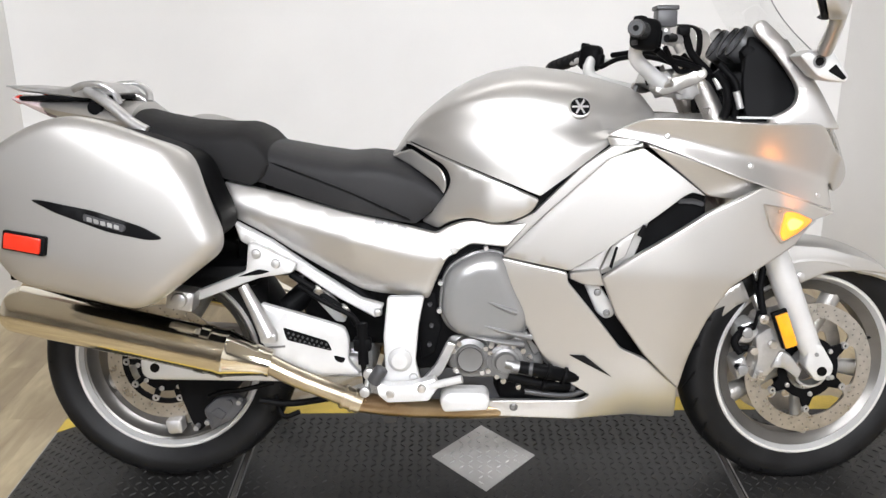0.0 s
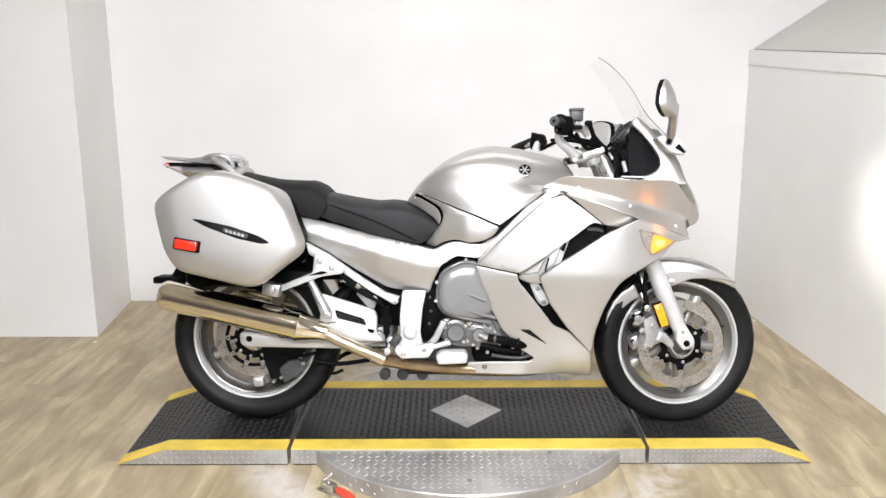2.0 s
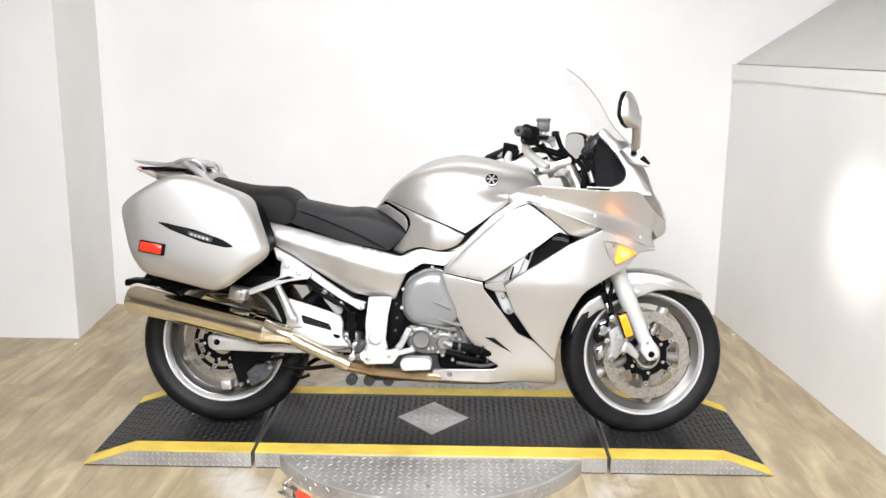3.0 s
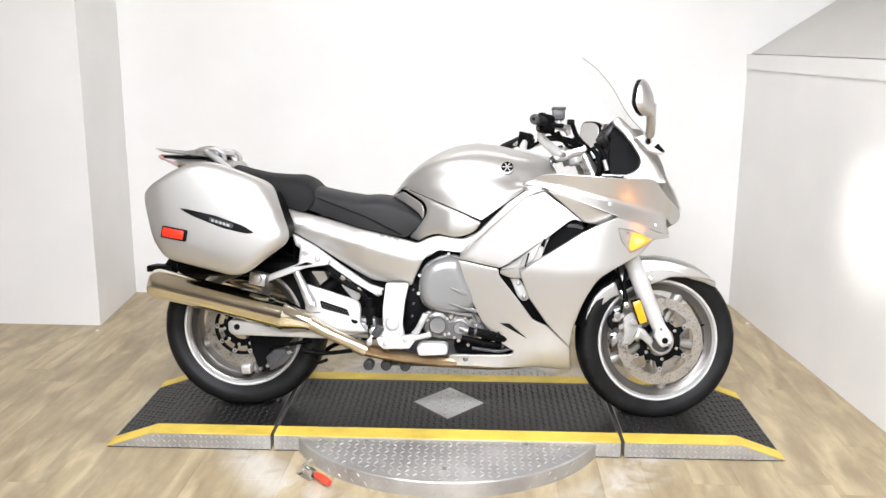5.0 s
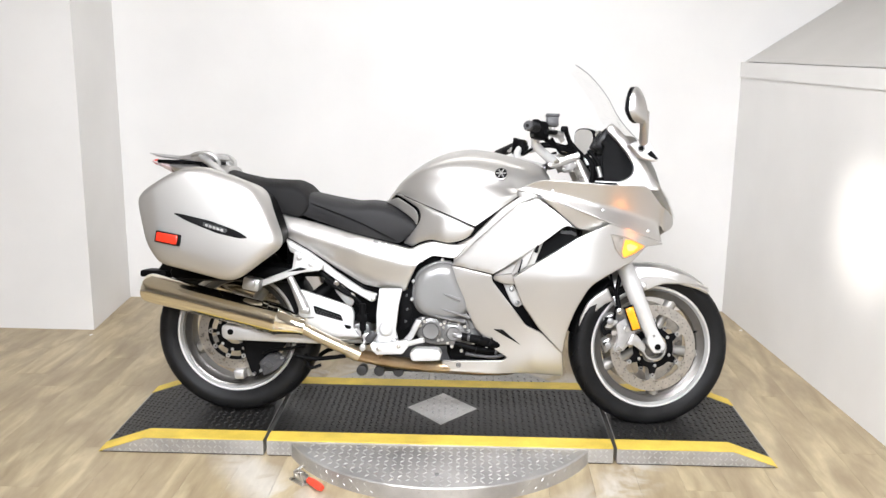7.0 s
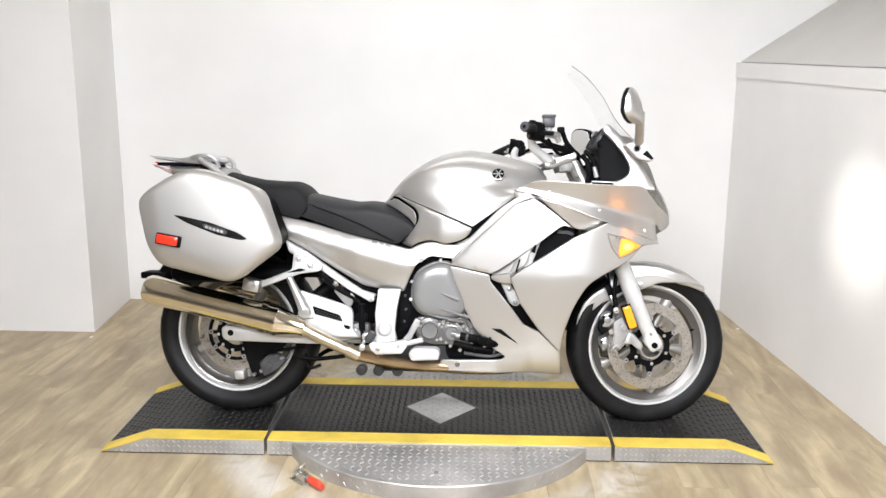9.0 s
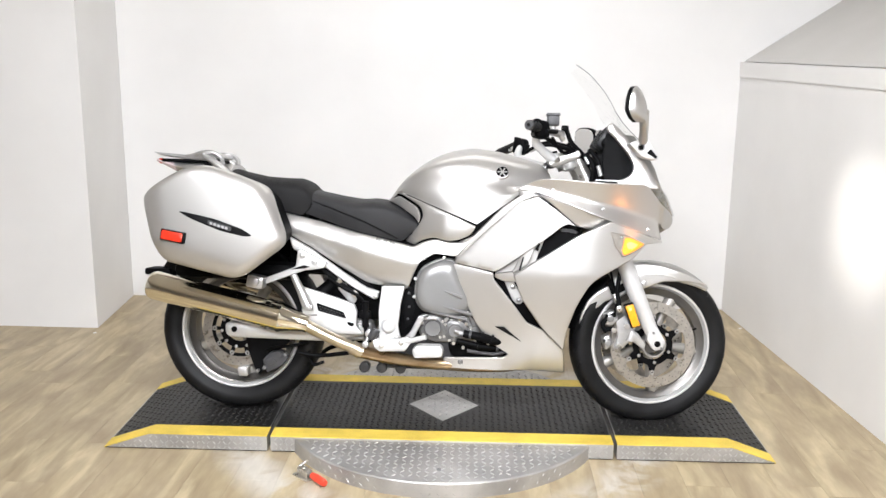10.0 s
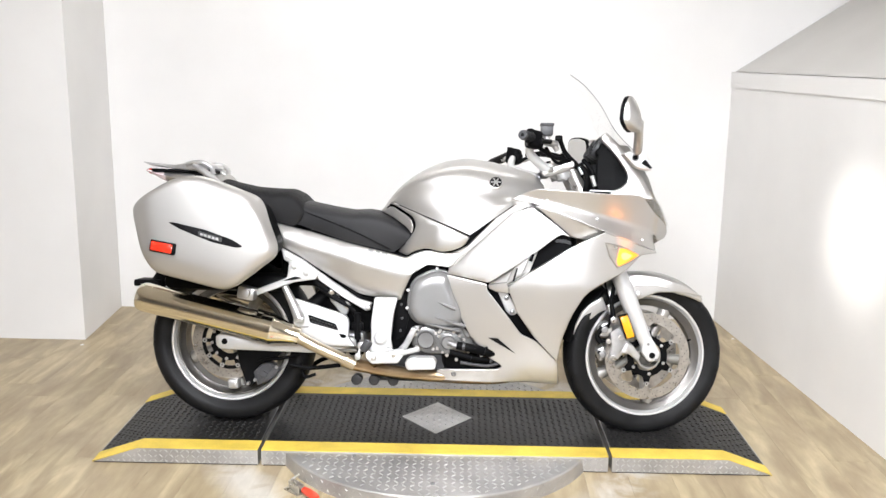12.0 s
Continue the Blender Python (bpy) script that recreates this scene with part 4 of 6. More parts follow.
both("cockpit_panel", M_BLACK, bike, [(0.575, 1.068), (0.625, 1.030), (0.690, 0.955), (0.685, 0.895), (0.64, 0.882), (0.565, 0.884), (0.560, 0.97)], lambda x, z: -(lerp(z, 0.87, 0.180, 1.1, 0.135) - 0.25 * max(0, 0.62 - x)), "glossy black cockpit side panel", edge=0.004, thick=0.01, r=0.02)
both("cockpit_strip", M_WHITE_MARK, bike, [(0.53, 0.891), (0.62, 0.889), (0.62, 0.884), (0.53, 0.886)], lambda x, z: -0.224, "", edge=0.001, thick=0.002, r=0.001)

# screen
bm = bmesh.new()
rows = []
for k in range(13):
    u = k / 12
    z = 1.03 + 0.285 * u
    row = []
    for j in range(15):
        v = -1 + j / 7
        w = lerp(u, 0, 0.20, 0.5, 0.20, 0.85, 0.165, 1, 0.11)
        x = lerp(z, 1.03, 0.715, 1.06, 0.682, 1.107, 0.638, 1.15, 0.610, 1.196, 0.588, 1.235, 0.558, 1.265, 0.536, 1.315, 0.482)
        row.append(bm.verts.new((x - 0.02 * v * v, v * w, z - 0.01 * v * v)))
    rows.append(row)
skin(bm, rows, closed=False)
bmesh.ops.solidify(bm, geom=bm.faces[:], thickness=0.0035)
screen = part("screen", bm, M_SCREEN, bike, "tall clear wind screen")
screen.visible_shadow = False
for s in (-1,):
    edge_line = [(lerp(1.03 + 0.285 * u, 1.03, 0.715, 1.06, 0.682, 1.107, 0.638, 1.15, 0.610, 1.196, 0.588, 1.235, 0.558, 1.265, 0.536, 1.315, 0.482) - 0.02, s * lerp(u, 0, 0.20, 0.5, 0.20, 0.85, 0.165, 1, 0.11), 1.02 + 0.285 * u) for u in np.linspace(0, 1, 9)]
    part("screen_edge", tube(edge_line, 0.0013, seg=6, n=3), M_ENG, screen)

# mirrors
def mirror_outline(k, s):
    return [(-s * u * k, h * k) for u, h in ((-0.058, 0.040), (-0.02, 0.055), (0.035, 0.058), (0.060, 0.045), (0.066, 0.010), (0.052, -0.050), (-0.01, -0.057), (-0.052, -0.042), (-0.062, 0.0))]


for s, turn, cx, cz in ((-1, 9, 0.606, 1.137), (1, 34, 0.566, 1.060)):
    mx, mz = cx - 0.606, cz - 1.137
    mount = part("mirror_mount", panel([(0.636 + mx, 1.016 + mz), (0.659 + mx, 1.027 + mz), (0.703 + mx, 1.027 + mz), (0.741 + mx, 0.971 + mz), (0.733 + mx, 0.960 + mz), (0.695 + mx, 0.966 + mz), (0.676 + mx, 0.974 + mz)], lambda x, z: -0.272, 0.06, 0.005, flip=s > 0, r=0.006), M_SILVER_W, bike, "silver mirror mount")
    part("mount_pocket", panel([(0.696 + mx, 0.984 + mz), (0.711 + mx, 0.998 + mz), (0.735 + mx, 0.970 + mz), (0.728 + mx, 0.965 + mz)], lambda x, z: -0.2735, 0.003, 0.001, flip=s > 0, r=0.003), M_BLACK, mount)
    part("mount_socket", lathe([(0.013, 0.003), (0.013, -0.004), (0.0095, -0.004), (0.0095, 0.001)], 0.677 + mx, 1.003 + mz, 20, cy=s * 0.272), M_ENG_L, mount)
    part("socket_bolt", rod((0.677 + mx, s * 0.268, 1.003 + mz), (0.677 + mx, s * 0.2745, 1.003 + mz), 0.009, seg=12), M_BLACK, mount)
    part("mirror_arm", tube([(0.660 + mx, s * 0.41, 1.112 + mz), (0.665 + mx, s * 0.385, 1.088 + mz), (0.673 + mx, s * 0.342, 1.058 + mz), (0.680 + mx, s * 0.290, 1.026 + mz)], 0.016, seg=16, radii=[0.017, 0.0155, 0.015, 0.016]), M_SILVER, mount)
    if s < 0:
        def mirror_ring(z, x0, x1, k, blunt):
            u = min(1.0, max(0.0, (z - 1.078) / 0.118))
            w = 0.078 * k * max(0.0, 1 - abs(2 * u - 1) ** 4) ** 0.5 + 0.004
            half = [(x0 + (x1 - x0) * math.sin(a) ** blunt, -0.41 + w * math.cos(a) - 0.15 * (1 - u) * 0.02, z) for a in [math.pi * q / 14 for q in range(15)]]
            turned = Matrix.Translation((0.648, -0.41, 0)) @ Matrix.Rotation(radians(-17), 4, "Z") @ Matrix.Translation((-0.63, 0.41, 0))
            return [turned @ Vector(p) for p in half]

        levels = [1.078 + 0.118 * q / 16 for q in range(17)]
        xf = lambda z: lerp(z, 1.078, 0.606, 1.085, 0.601, 1.112, 0.591, 1.150, 0.594, 1.196, 0.605)
        xb = lambda z: lerp(z, 1.078, 0.650, 1.095, 0.652, 1.120, 0.651, 1.150, 0.645, 1.175, 0.634, 1.190, 0.625, 1.196, 0.618)
        shell = part("mirror_shell", rail([mirror_ring(z, xf(z) + 0.013, xb(z), 1.0, 0.6) for z in levels]), M_SILVER, bike, "silver mirror housing")
        part("mirror_rim", rail([mirror_ring(z, xf(z), xf(z) + 0.0125, 1.03, 0.25) for z in levels]), M_BLACK, shell, "black mirror rim")
        part("mirror_glass", moved(rail([[(xf(z) - 0.0012 + d, y, z) for d, y in ((0, -0.41 - w), (0, -0.41 + w), (0.001, -0.41 + w), (0.001, -0.41 - w))] for z, w in [(z, 0.070 * max(0.0, 1 - abs(2 * (z - 1.078) / 0.118 - 1) ** 4) ** 0.5) for z in levels[1:-1]]]), Matrix.Translation((0.648, -0.41, 0)) @ Matrix.Rotation(radians(-17), 4, "Z") @ Matrix.Translation((-0.63, 0.41, 0))), M_MIRROR, shell, "mirror glass")
        continue
    place = Matrix.Translation((cx, s * 0.405, cz)) @ pose(0, 0, 0, 0, 0, s * turn)
    back = moved(panel(mirror_outline(1.0, -s), lambda x, z: -0.060 + 0.22 * max(0.0, z), 0.012, 0.045, step=0.012, r=0.02, power=2.2), pose(0, 0, 0, 0, 0, 90))
    shell = part("mirror_shell", moved(back, place), M_SILVER, bike, "silver mirror housing")
    part("mirror_rim", moved(moved(panel(mirror_outline(1.02, s), lambda x, z: -0.016, 0.012, 0.004, r=0.02), pose(0, 0, 0, 0, 0, -90)), place), M_BLACK, shell, "black mirror rim")
    part("mirror_glass", moved(moved(panel(mirror_outline(0.93, s), lambda x, z: -0.0175, 0.001, 0.0005, r=0.018), pose(0, 0, 0, 0, 0, -90)), place), M_MIRROR, shell, "mirror glass")

# turn signals
for s in (-1, 1):
    sig = [(0.584, 0.709), (0.65, 0.695), (0.72, 0.664), (0.672, 0.638), (0.630, 0.619), (0.600, 0.66)]
    body = part("turn_signal", panel(sig, lambda x, z: -(half_width(x, z) + 0.004), 0.006, 0.004, flip=s > 0, r=0.005), M_STEEL, bike, "front turn signal, lit amber")
    part("signal_lamp", panel([(0.636, 0.690), (0.662, 0.687), (0.712, 0.665), (0.672, 0.641), (0.634, 0.625), (0.626, 0.643)], lambda x, z: -(half_width(x, z) + 0.007), 0.003, 0.003, flip=s > 0, r=0.008), M_SIGNAL, body, "glowing amber lamp")
    part("signal_bulb", panel([(0.640, 0.668), (0.655, 0.676), (0.685, 0.664), (0.668, 0.650), (0.648, 0.648)], lambda x, z: -(half_width(x, z) + 0.0095), 0.002, 0.002, flip=s > 0, r=0.008), M_BULB, body, "bright bulb glow")
    part("signal_glass", panel(sig, lambda x, z: -(half_width(x, z) + 0.013), 0.002, 0.003, flip=s > 0, r=0.005), M_LENS, body)

# tank
def eased(x, *pairs, w=0.03):
    return sum(lerp(x + d * w, *pairs) for d in (-1, -0.67, -0.33, 0, 0.33, 0.67, 1)) / 7


def tank_section(x):
    zt = eased(x, -0.213, 0.80, -0.19, 0.842, -0.158, 0.882, -0.12, 0.916, -0.076, 0.948, -0.03, 0.973, 0.02, 0.991, 0.097, 1.003, 0.19, 0.992, 0.27, 0.972, 0.338, 0.952, 0.371, 0.932, 0.383, 0.90, w=0.012)
    zs = eased(x, -0.213, 0.795, -0.15, 0.868, -0.113, 0.894, -0.039, 0.910, 0.046, 0.905, 0.168, 0.880, 0.242, 0.862, 0.30, 0.862, 0.383, 0.87)
    zb = lerp(x, -0.213, 0.785, -0.18, 0.840, -0.076, 0.800, 0.047, 0.752, 0.115, 0.724, 0.273, 0.838, 0.383, 0.845)
    zb = min(zb, zs - 0.006)
    ys = eased(x, -0.213, 0.06, -0.15, 0.125, -0.08, 0.165, 0.0, 0.185, 0.1, 0.195, 0.2, 0.188, 0.3, 0.155, 0.383, 0.10)
    yb = ys + eased(x, -0.213, 0.0, -0.12, 0.018, 0.0, 0.034, 0.1, 0.040, 0.27, 0.038, 0.383, 0.01)
    half = []
    for k in range(9):
        a = math.pi / 2 * k / 8
        half.append((ys * math.sin(a) ** 0.85, zs + (zt - zs) * math.cos(a) ** 0.9))
    for k in range(1, 7):
        u = k / 6
        half.append((ys + (yb - ys) * min(1, 1.6 * u) ** 0.8, zs + (zb - zs) * u))
    return [(-y, z) for y, z in half] + [(y, z) for y, z in half[::-1][:-1]]


tank = part("fuel_tank", loft(np.concatenate([np.linspace(-0.213, -0.15, 8), np.linspace(-0.135, 0.35, 34), np.linspace(0.36, 0.383, 4)]), tank_section), M_SILVER, bike, "rounded silver fuel tank", 50)
badge = part("tank_badge", lathe([(0.001, -0.003), (0.022, -0.0028), (0.0245, -0.001), (0.0245, 0.006)], 0, 0, 36), M_SILVER, tank, "round tank emblem")
tilt = pose(0.203, -0.1835, 0.911, 0, 0, 0) @ pose(0, 0, 0, -27, 0, -2)
badge.data.transform(tilt)
emb = [lathe([(0.0212, -0.0032), (0.001, -0.0036)], 0, 0, 30)]
part("emblem_field", moved(join(*emb), tilt), M_BLACK, tank)
part("emblem_bars", moved(join(*[moved(box(-0.018, 0.018, -0.0046, -0.0033, -0.0020, 0.0020), pose(0, 0, 0, 0, a, 0)) for a in (0, 60, 120)]), tilt), M_ALU, tank)
both("tank_cover", M_SILVER, bike, [(-0.185, 0.838), (-0.076, 0.797), (0.046, 0.747), (0.114, 0.717), (0.096, 0.686, 0.02), (0.055, 0.667, 0.02), (0.015, 0.662), (-0.04, 0.674, 0.02), (-0.085, 0.660, 0.02), (-0.108, 0.643), (-0.146, 0.656), (-0.098, 0.710, 0.02), (-0.076, 0.750, 0.02), (-0.088, 0.784, 0.02), (-0.16, 0.825)], lambda x, z: -(lerp(x, -0.185, 0.115, -0.1, 0.18, 0.0, 0.222, 0.12, 0.236) - 0.10 * max(0, 0.70 - z)), "silver cover below the tank", edge=0.006, thick=0.012, r=0.008)
both("tank_tail", M_SILVER, bike, [(-0.213, 0.802), (-0.168, 0.819), (-0.098, 0.779, 0.02), (-0.086, 0.748, 0.02), (-0.094, 0.722), (-0.110, 0.745, 0.02), (-0.165, 0.780)], lambda x, z: -(lerp(x, -0.213, 0.085, -0.16, 0.142, -0.09, 0.192)), "", edge=0.004, thick=0.01, r=0.006)
both("inner_cowl", M_SILVER, bike, [(0.105, 0.684), (0.205, 0.786), (0.270, 0.831), (0.335, 0.834), (0.26, 0.800), (0.12, 0.670), (0.040, 0.586), (0.045, 0.655)], lambda x, z: -(half_width(x, z) - 0.020), "", edge=0.004, thick=0.01, r=0.005)
# black sheet standing in for the shaded gap under the tank
both("tank_gap", M_BLACK, bike, [(-0.19, 0.83), (0.0, 0.79), (0.115, 0.735), (0.27, 0.845), (0.30, 0.80), (0.11, 0.66), (-0.02, 0.652), (-0.13, 0.64), (-0.09, 0.72)], lambda x, z: -(lerp(x, -0.19, 0.08, -0.1, 0.15, 0.0, 0.178, 0.12, 0.182)), "black sheet for the shade in the gap below the tank", edge=0.004, thick=0.01)

# seats
def seat_section(zt, zb, w, n=3.0, crown=0.25):
    pts = []
    for k in range(13):
        a = math.pi / 2 * k / 12
        y, h = math.sin(a) ** (2 / n), math.cos(a) ** (2 / n)
        pts.append((w * y, zt - 0.045 + 0.045 * h - crown * 0.02 * y * y))
    pts += [(w * 1.0, zb + 0.35 * (zt - 0.045 - zb)), (w * 0.96, zb)]
    return [(-y, z) for y, z in pts] + [(y, z) for y, z in pts[::-1][:-1]]


def rider(x):
    zt = lerp(x, -0.52, 0.838, -0.50, 0.842, -0.40, 0.822, -0.32, 0.810, -0.267, 0.814, -0.219, 0.808, -0.152, 0.785, -0.10, 0.756, -0.086, 0.735)
    zb = lerp(x, -0.52, 0.75, -0.43, 0.722, -0.33, 0.690, -0.204, 0.664, -0.16, 0.654, -0.102, 0.693, -0.086, 0.722)
    return seat_section(zt - 0.006, min(zb, zt - 0.012), lerp(x, -0.52, 0.145, -0.4, 0.175, -0.3, 0.19, -0.2, 0.185, -0.1, 0.165, -0.086, 0.155), 3.2)


def pillion(x):
    zt = lerp(x, -0.90, 0.925, -0.845, 0.928, -0.765, 0.905, -0.685, 0.889, -0.60, 0.884, -0.55, 0.884, -0.516, 0.868, -0.49, 0.842, -0.478, 0.815)
    zb = lerp(x, -0.90, 0.90, -0.70, 0.835, -0.62, 0.777, -0.584, 0.755, -0.527, 0.740, -0.496, 0.764, -0.478, 0.80)
    return seat_section(zt - 0.006, min(zb, zt - 0.012), lerp(x, -0.90, 0.10, -0.75, 0.14, -0.6, 0.165, -0.5, 0.16, -0.478, 0.15), 2.8)


part("rider_seat", loft(np.concatenate([np.linspace(-0.52, -0.12, 34), np.linspace(-0.11, -0.086, 5)]), rider), M_SEAT_P, bike, "black vinyl rider seat", 60)
part("pillion_seat", loft(np.concatenate([np.linspace(-0.90, -0.53, 30), np.linspace(-0.52, -0.478, 8)]), pillion), M_SEAT, bike, "black vinyl pillion seat", 60)

# stitched welt round the seats
for s in (-1, 1):
    part("seat_seam", tube([(x, s * (w + 0.001), z) for x, w, z in ((-0.49, 0.148, 0.795), (-0.40, 0.176, 0.765), (-0.30, 0.191, 0.728), (-0.22, 0.188, 0.690), (-0.17, 0.180, 0.665))], 0.0025, seg=6), M_BLACK_G, bike)

# tail panels
TAIL = [(-0.592, 0.752), (-0.531, 0.738), (-0.45, 0.720), (-0.326, 0.686), (-0.158, 0.649), (-0.112, 0.637), (-0.08, 0.655, 0.02), (-0.04, 0.667, 0.02), (0.060, 0.656, 0.02), (0.098, 0.664), (0.046, 0.606), (-0.035, 0.614), (-0.089, 0.581), (-0.112, 0.530), (-0.130, 0.482), (-0.243, 0.494), (-0.28, 0.501), (-0.38, 0.559), (-0.491, 0.629), (-0.57, 0.670)]


def tail_y(x, z):
    a = lerp(x, -0.57, 0.700, -0.35, 0.640, -0.12, 0.575)
    d = z - a
    return -(lerp(x, -0.6, 0.165, -0.3, 0.205, 0.05, 0.205) - (lerp(x, -0.35, 0.45, -0.05, 0.10) * d if d > 0 else 0.26 * -d) - (0.25 * max(0, -d - 0.07)))


both("tail_cover", M_SILVER, bike, TAIL, tail_y, "silver side cover below the seat", edge=0.006, thick=0.012, r=0.01)
for k, (bx, bw) in enumerate(((-0.245, 0.018), (-0.218, 0.014), (-0.196, 0.020))):
    part("cover_lettering", panel([(bx, 0.658 - 0.24 * (bx + 0.2)), (bx + bw, 0.656 - 0.24 * (bx + bw + 0.2)), (bx + bw - 0.004, 0.646 - 0.24 * (bx + bw + 0.2)), (bx - 0.004, 0.648 - 0.24 * (bx + 0.2))], lambda x, z: tail_y(x, z) - 0.0012, 0.001, 0.0004, r=0.002), M_ENG_L, bike)
both("subframe_rail", M_SILVER_W, bike, [(-0.565, 0.664), (-0.481, 0.619), (-0.382, 0.549), (-0.282, 0.484), (-0.231, 0.470), (-0.250, 0.440), (-0.333, 0.486), (-0.458, 0.571), (-0.551, 0.619)], lambda x, z: -0.188, "silver subframe rail", edge=0.008, thick=0.02, r=0.006)
for s in (-1, 1):
    for bx, bz in ((-0.072, 0.601), ):
        part("cover_bolt", lathe([(0.001, -0.002), (0.005, -0.002), (0.006, -0.005), (0.009, -0.004), (0.010, 0.003)], bx, bz, 20, cy=tail_y(bx, bz) * -s), M_ALU, bike)
pieces("cowl_bolt", [lathe([(0.001, -0.004), (0.006, -0.003), (0.007, 0.002)], bx, bz, 14, cy=cowl_y(bx, bz)) for bx, bz in ((0.382, 0.85), (0.558, 0.787), (0.726, 0.716))], M_ALU, bike)
part("cowl_bolt", join(lathe([(0.001, -0.002), (0.005, -0.002), (0.006, -0.005), (0.009, -0.004), (0.011, 0.003)], 0.066, 0.217, 16, cy=-(half_width(0.066, 0.217) - 0.014))), M_ENG_L, bike)

# rack and tail
rack = part("rear_rack", join(
    panel([(-1.105, 0.967), (-0.98, 0.957), (-0.90, 0.972), (-0.84, 0.962), (-0.83, 0.945), (-0.90, 0.936), (-0.985, 0.942), (-1.075, 0.953)], lambda x, z: -0.085 - 0.25 * max(0, x + 1.0), 0.16, 0.008, r=0.01),
    tube([(-0.90, -0.11, 0.955), (-0.85, -0.125, 0.925), (-0.80, -0.135, 0.885), (-0.76, -0.14, 0.862)], 0.016, flat=0.8),
    tube([(-0.90, 0.11, 0.955), (-0.85, 0.125, 0.925), (-0.80, 0.135, 0.885), (-0.76, 0.14, 0.862)], 0.016, flat=0.8)), M_ALU, bike, "cast aluminium rear rack with grab rails")
part("tail_cowl", loft(np.linspace(-1.09, -0.80, 10), lambda x: [(lerp(x, -1.09, 0.05, -0.95, 0.11, -0.8, 0.13) * math.cos(t), lerp(x, -1.09, 0.934, -1.0, 0.912, -0.8, 0.880) + lerp(x, -1.09, 0.008, -1.0, 0.024, -0.8, 0.045) * math.sin(t)) for t in [2 * math.pi * j / 20 for j in range(20)]]), M_SILVER, bike, "silver tail cowl")
# black box for the shade between rack and tail cowl
part("rack_gap", box(-1.07, -0.86, -0.088, 0.088, 0.931, 0.942, 0.004), M_BLACK, bike)
for s in (-1, 1):
    part("grab_handle", tube([(-0.935, s * 0.10, 0.958), (-0.905, s * 0.115, 0.966), (-0.865, s * 0.12, 0.966), (-0.838, s * 0.115, 0.948), (-0.832, s * 0.105, 0.925)], 0.009, flat=0.9), M_ALU, bike, "cast aluminium grab handle")
    part("rack_bolt", rod((-0.885, s * 0.10, 0.915), (-0.885, s * 0.118, 0.915), 0.016, seg=14), M_BLACK, bike)
part("tail_light", loft(np.linspace(-1.092, -1.02, 6), lambda x: [(0.078 * math.cos(t), lerp(x, -1.092, 0.936, -1.02, 0.914) + lerp(x, -1.092, 0.009, -1.02, 0.026) * math.sin(t)) for t in [2 * math.pi * j / 16 for j in range(16)]]), M_TAILLENS, bike, "pale tail lamp lens")
for s in (-1, 1):
    part("tail_bulb", moved(lathe([(0.001, -0.006), (0.008, -0.004), (0.011, 0.006)], 0, 0, 16), pose(-1.080, s * 0.066, 0.934)), M_RED, bike, "small red lamp")

# side cases
CASE = [(-1.000, 0.795, 0.03), (-0.978, 0.826, 0.03), (-0.876, 0.892, 0.05), (-0.795, 0.914, 0.05), (-0.72, 0.898, 0.05), (-0.592, 0.850, 0.03), (-0.566, 0.826, 0.03), (-0.513, 0.684, 0.02), (-0.518, 0.648, 0.02), (-0.648, 0.547, 0.03), (-0.692, 0.534, 0.03), (-0.930, 0.590, 0.03), (-0.966, 0.650, 0.03)]


def beyond(x, z, ax, az, bx, bz):
    """How far a place lies to the left of the line from a to b."""
    return ((bx - ax) * (z - az) - (bz - az) * (x - ax)) / math.hypot(bx - ax, bz - az)


def case_y(x, z):
    """Facets of the case: a nearly flat face, a slope above the crease, and bevels to the front, below and behind."""
    face = 0.505 - 0.16 * (x + 0.76) ** 2 - 0.30 * (z - 0.70) ** 2
    facets = (
        0.0,
        -0.42 * beyond(x, z, -0.560, 0.784, -0.835, 0.898) * -1,
        -0.80 * beyond(x, z, -0.533, 0.664, -0.607, 0.829) * -1,
        -0.80 * beyond(x, z, -0.667, 0.556, -0.533, 0.664) * -1,
        -0.34 * beyond(x, z, -0.945, 0.652, -0.655, 0.566) * -1,
        -0.38 * beyond(x, z, -0.945, 0.80, -0.915, 0.62) * -1)
    drop = sum(math.log1p(math.exp(min(40.0, -f / 0.0035))) * 0.0035 for f in facets[1:])
    return -(face - drop)


def case_face(x, z):
    return panel_y(CASE, case_y, 0.016, 2.0, x, z, step=0.013)


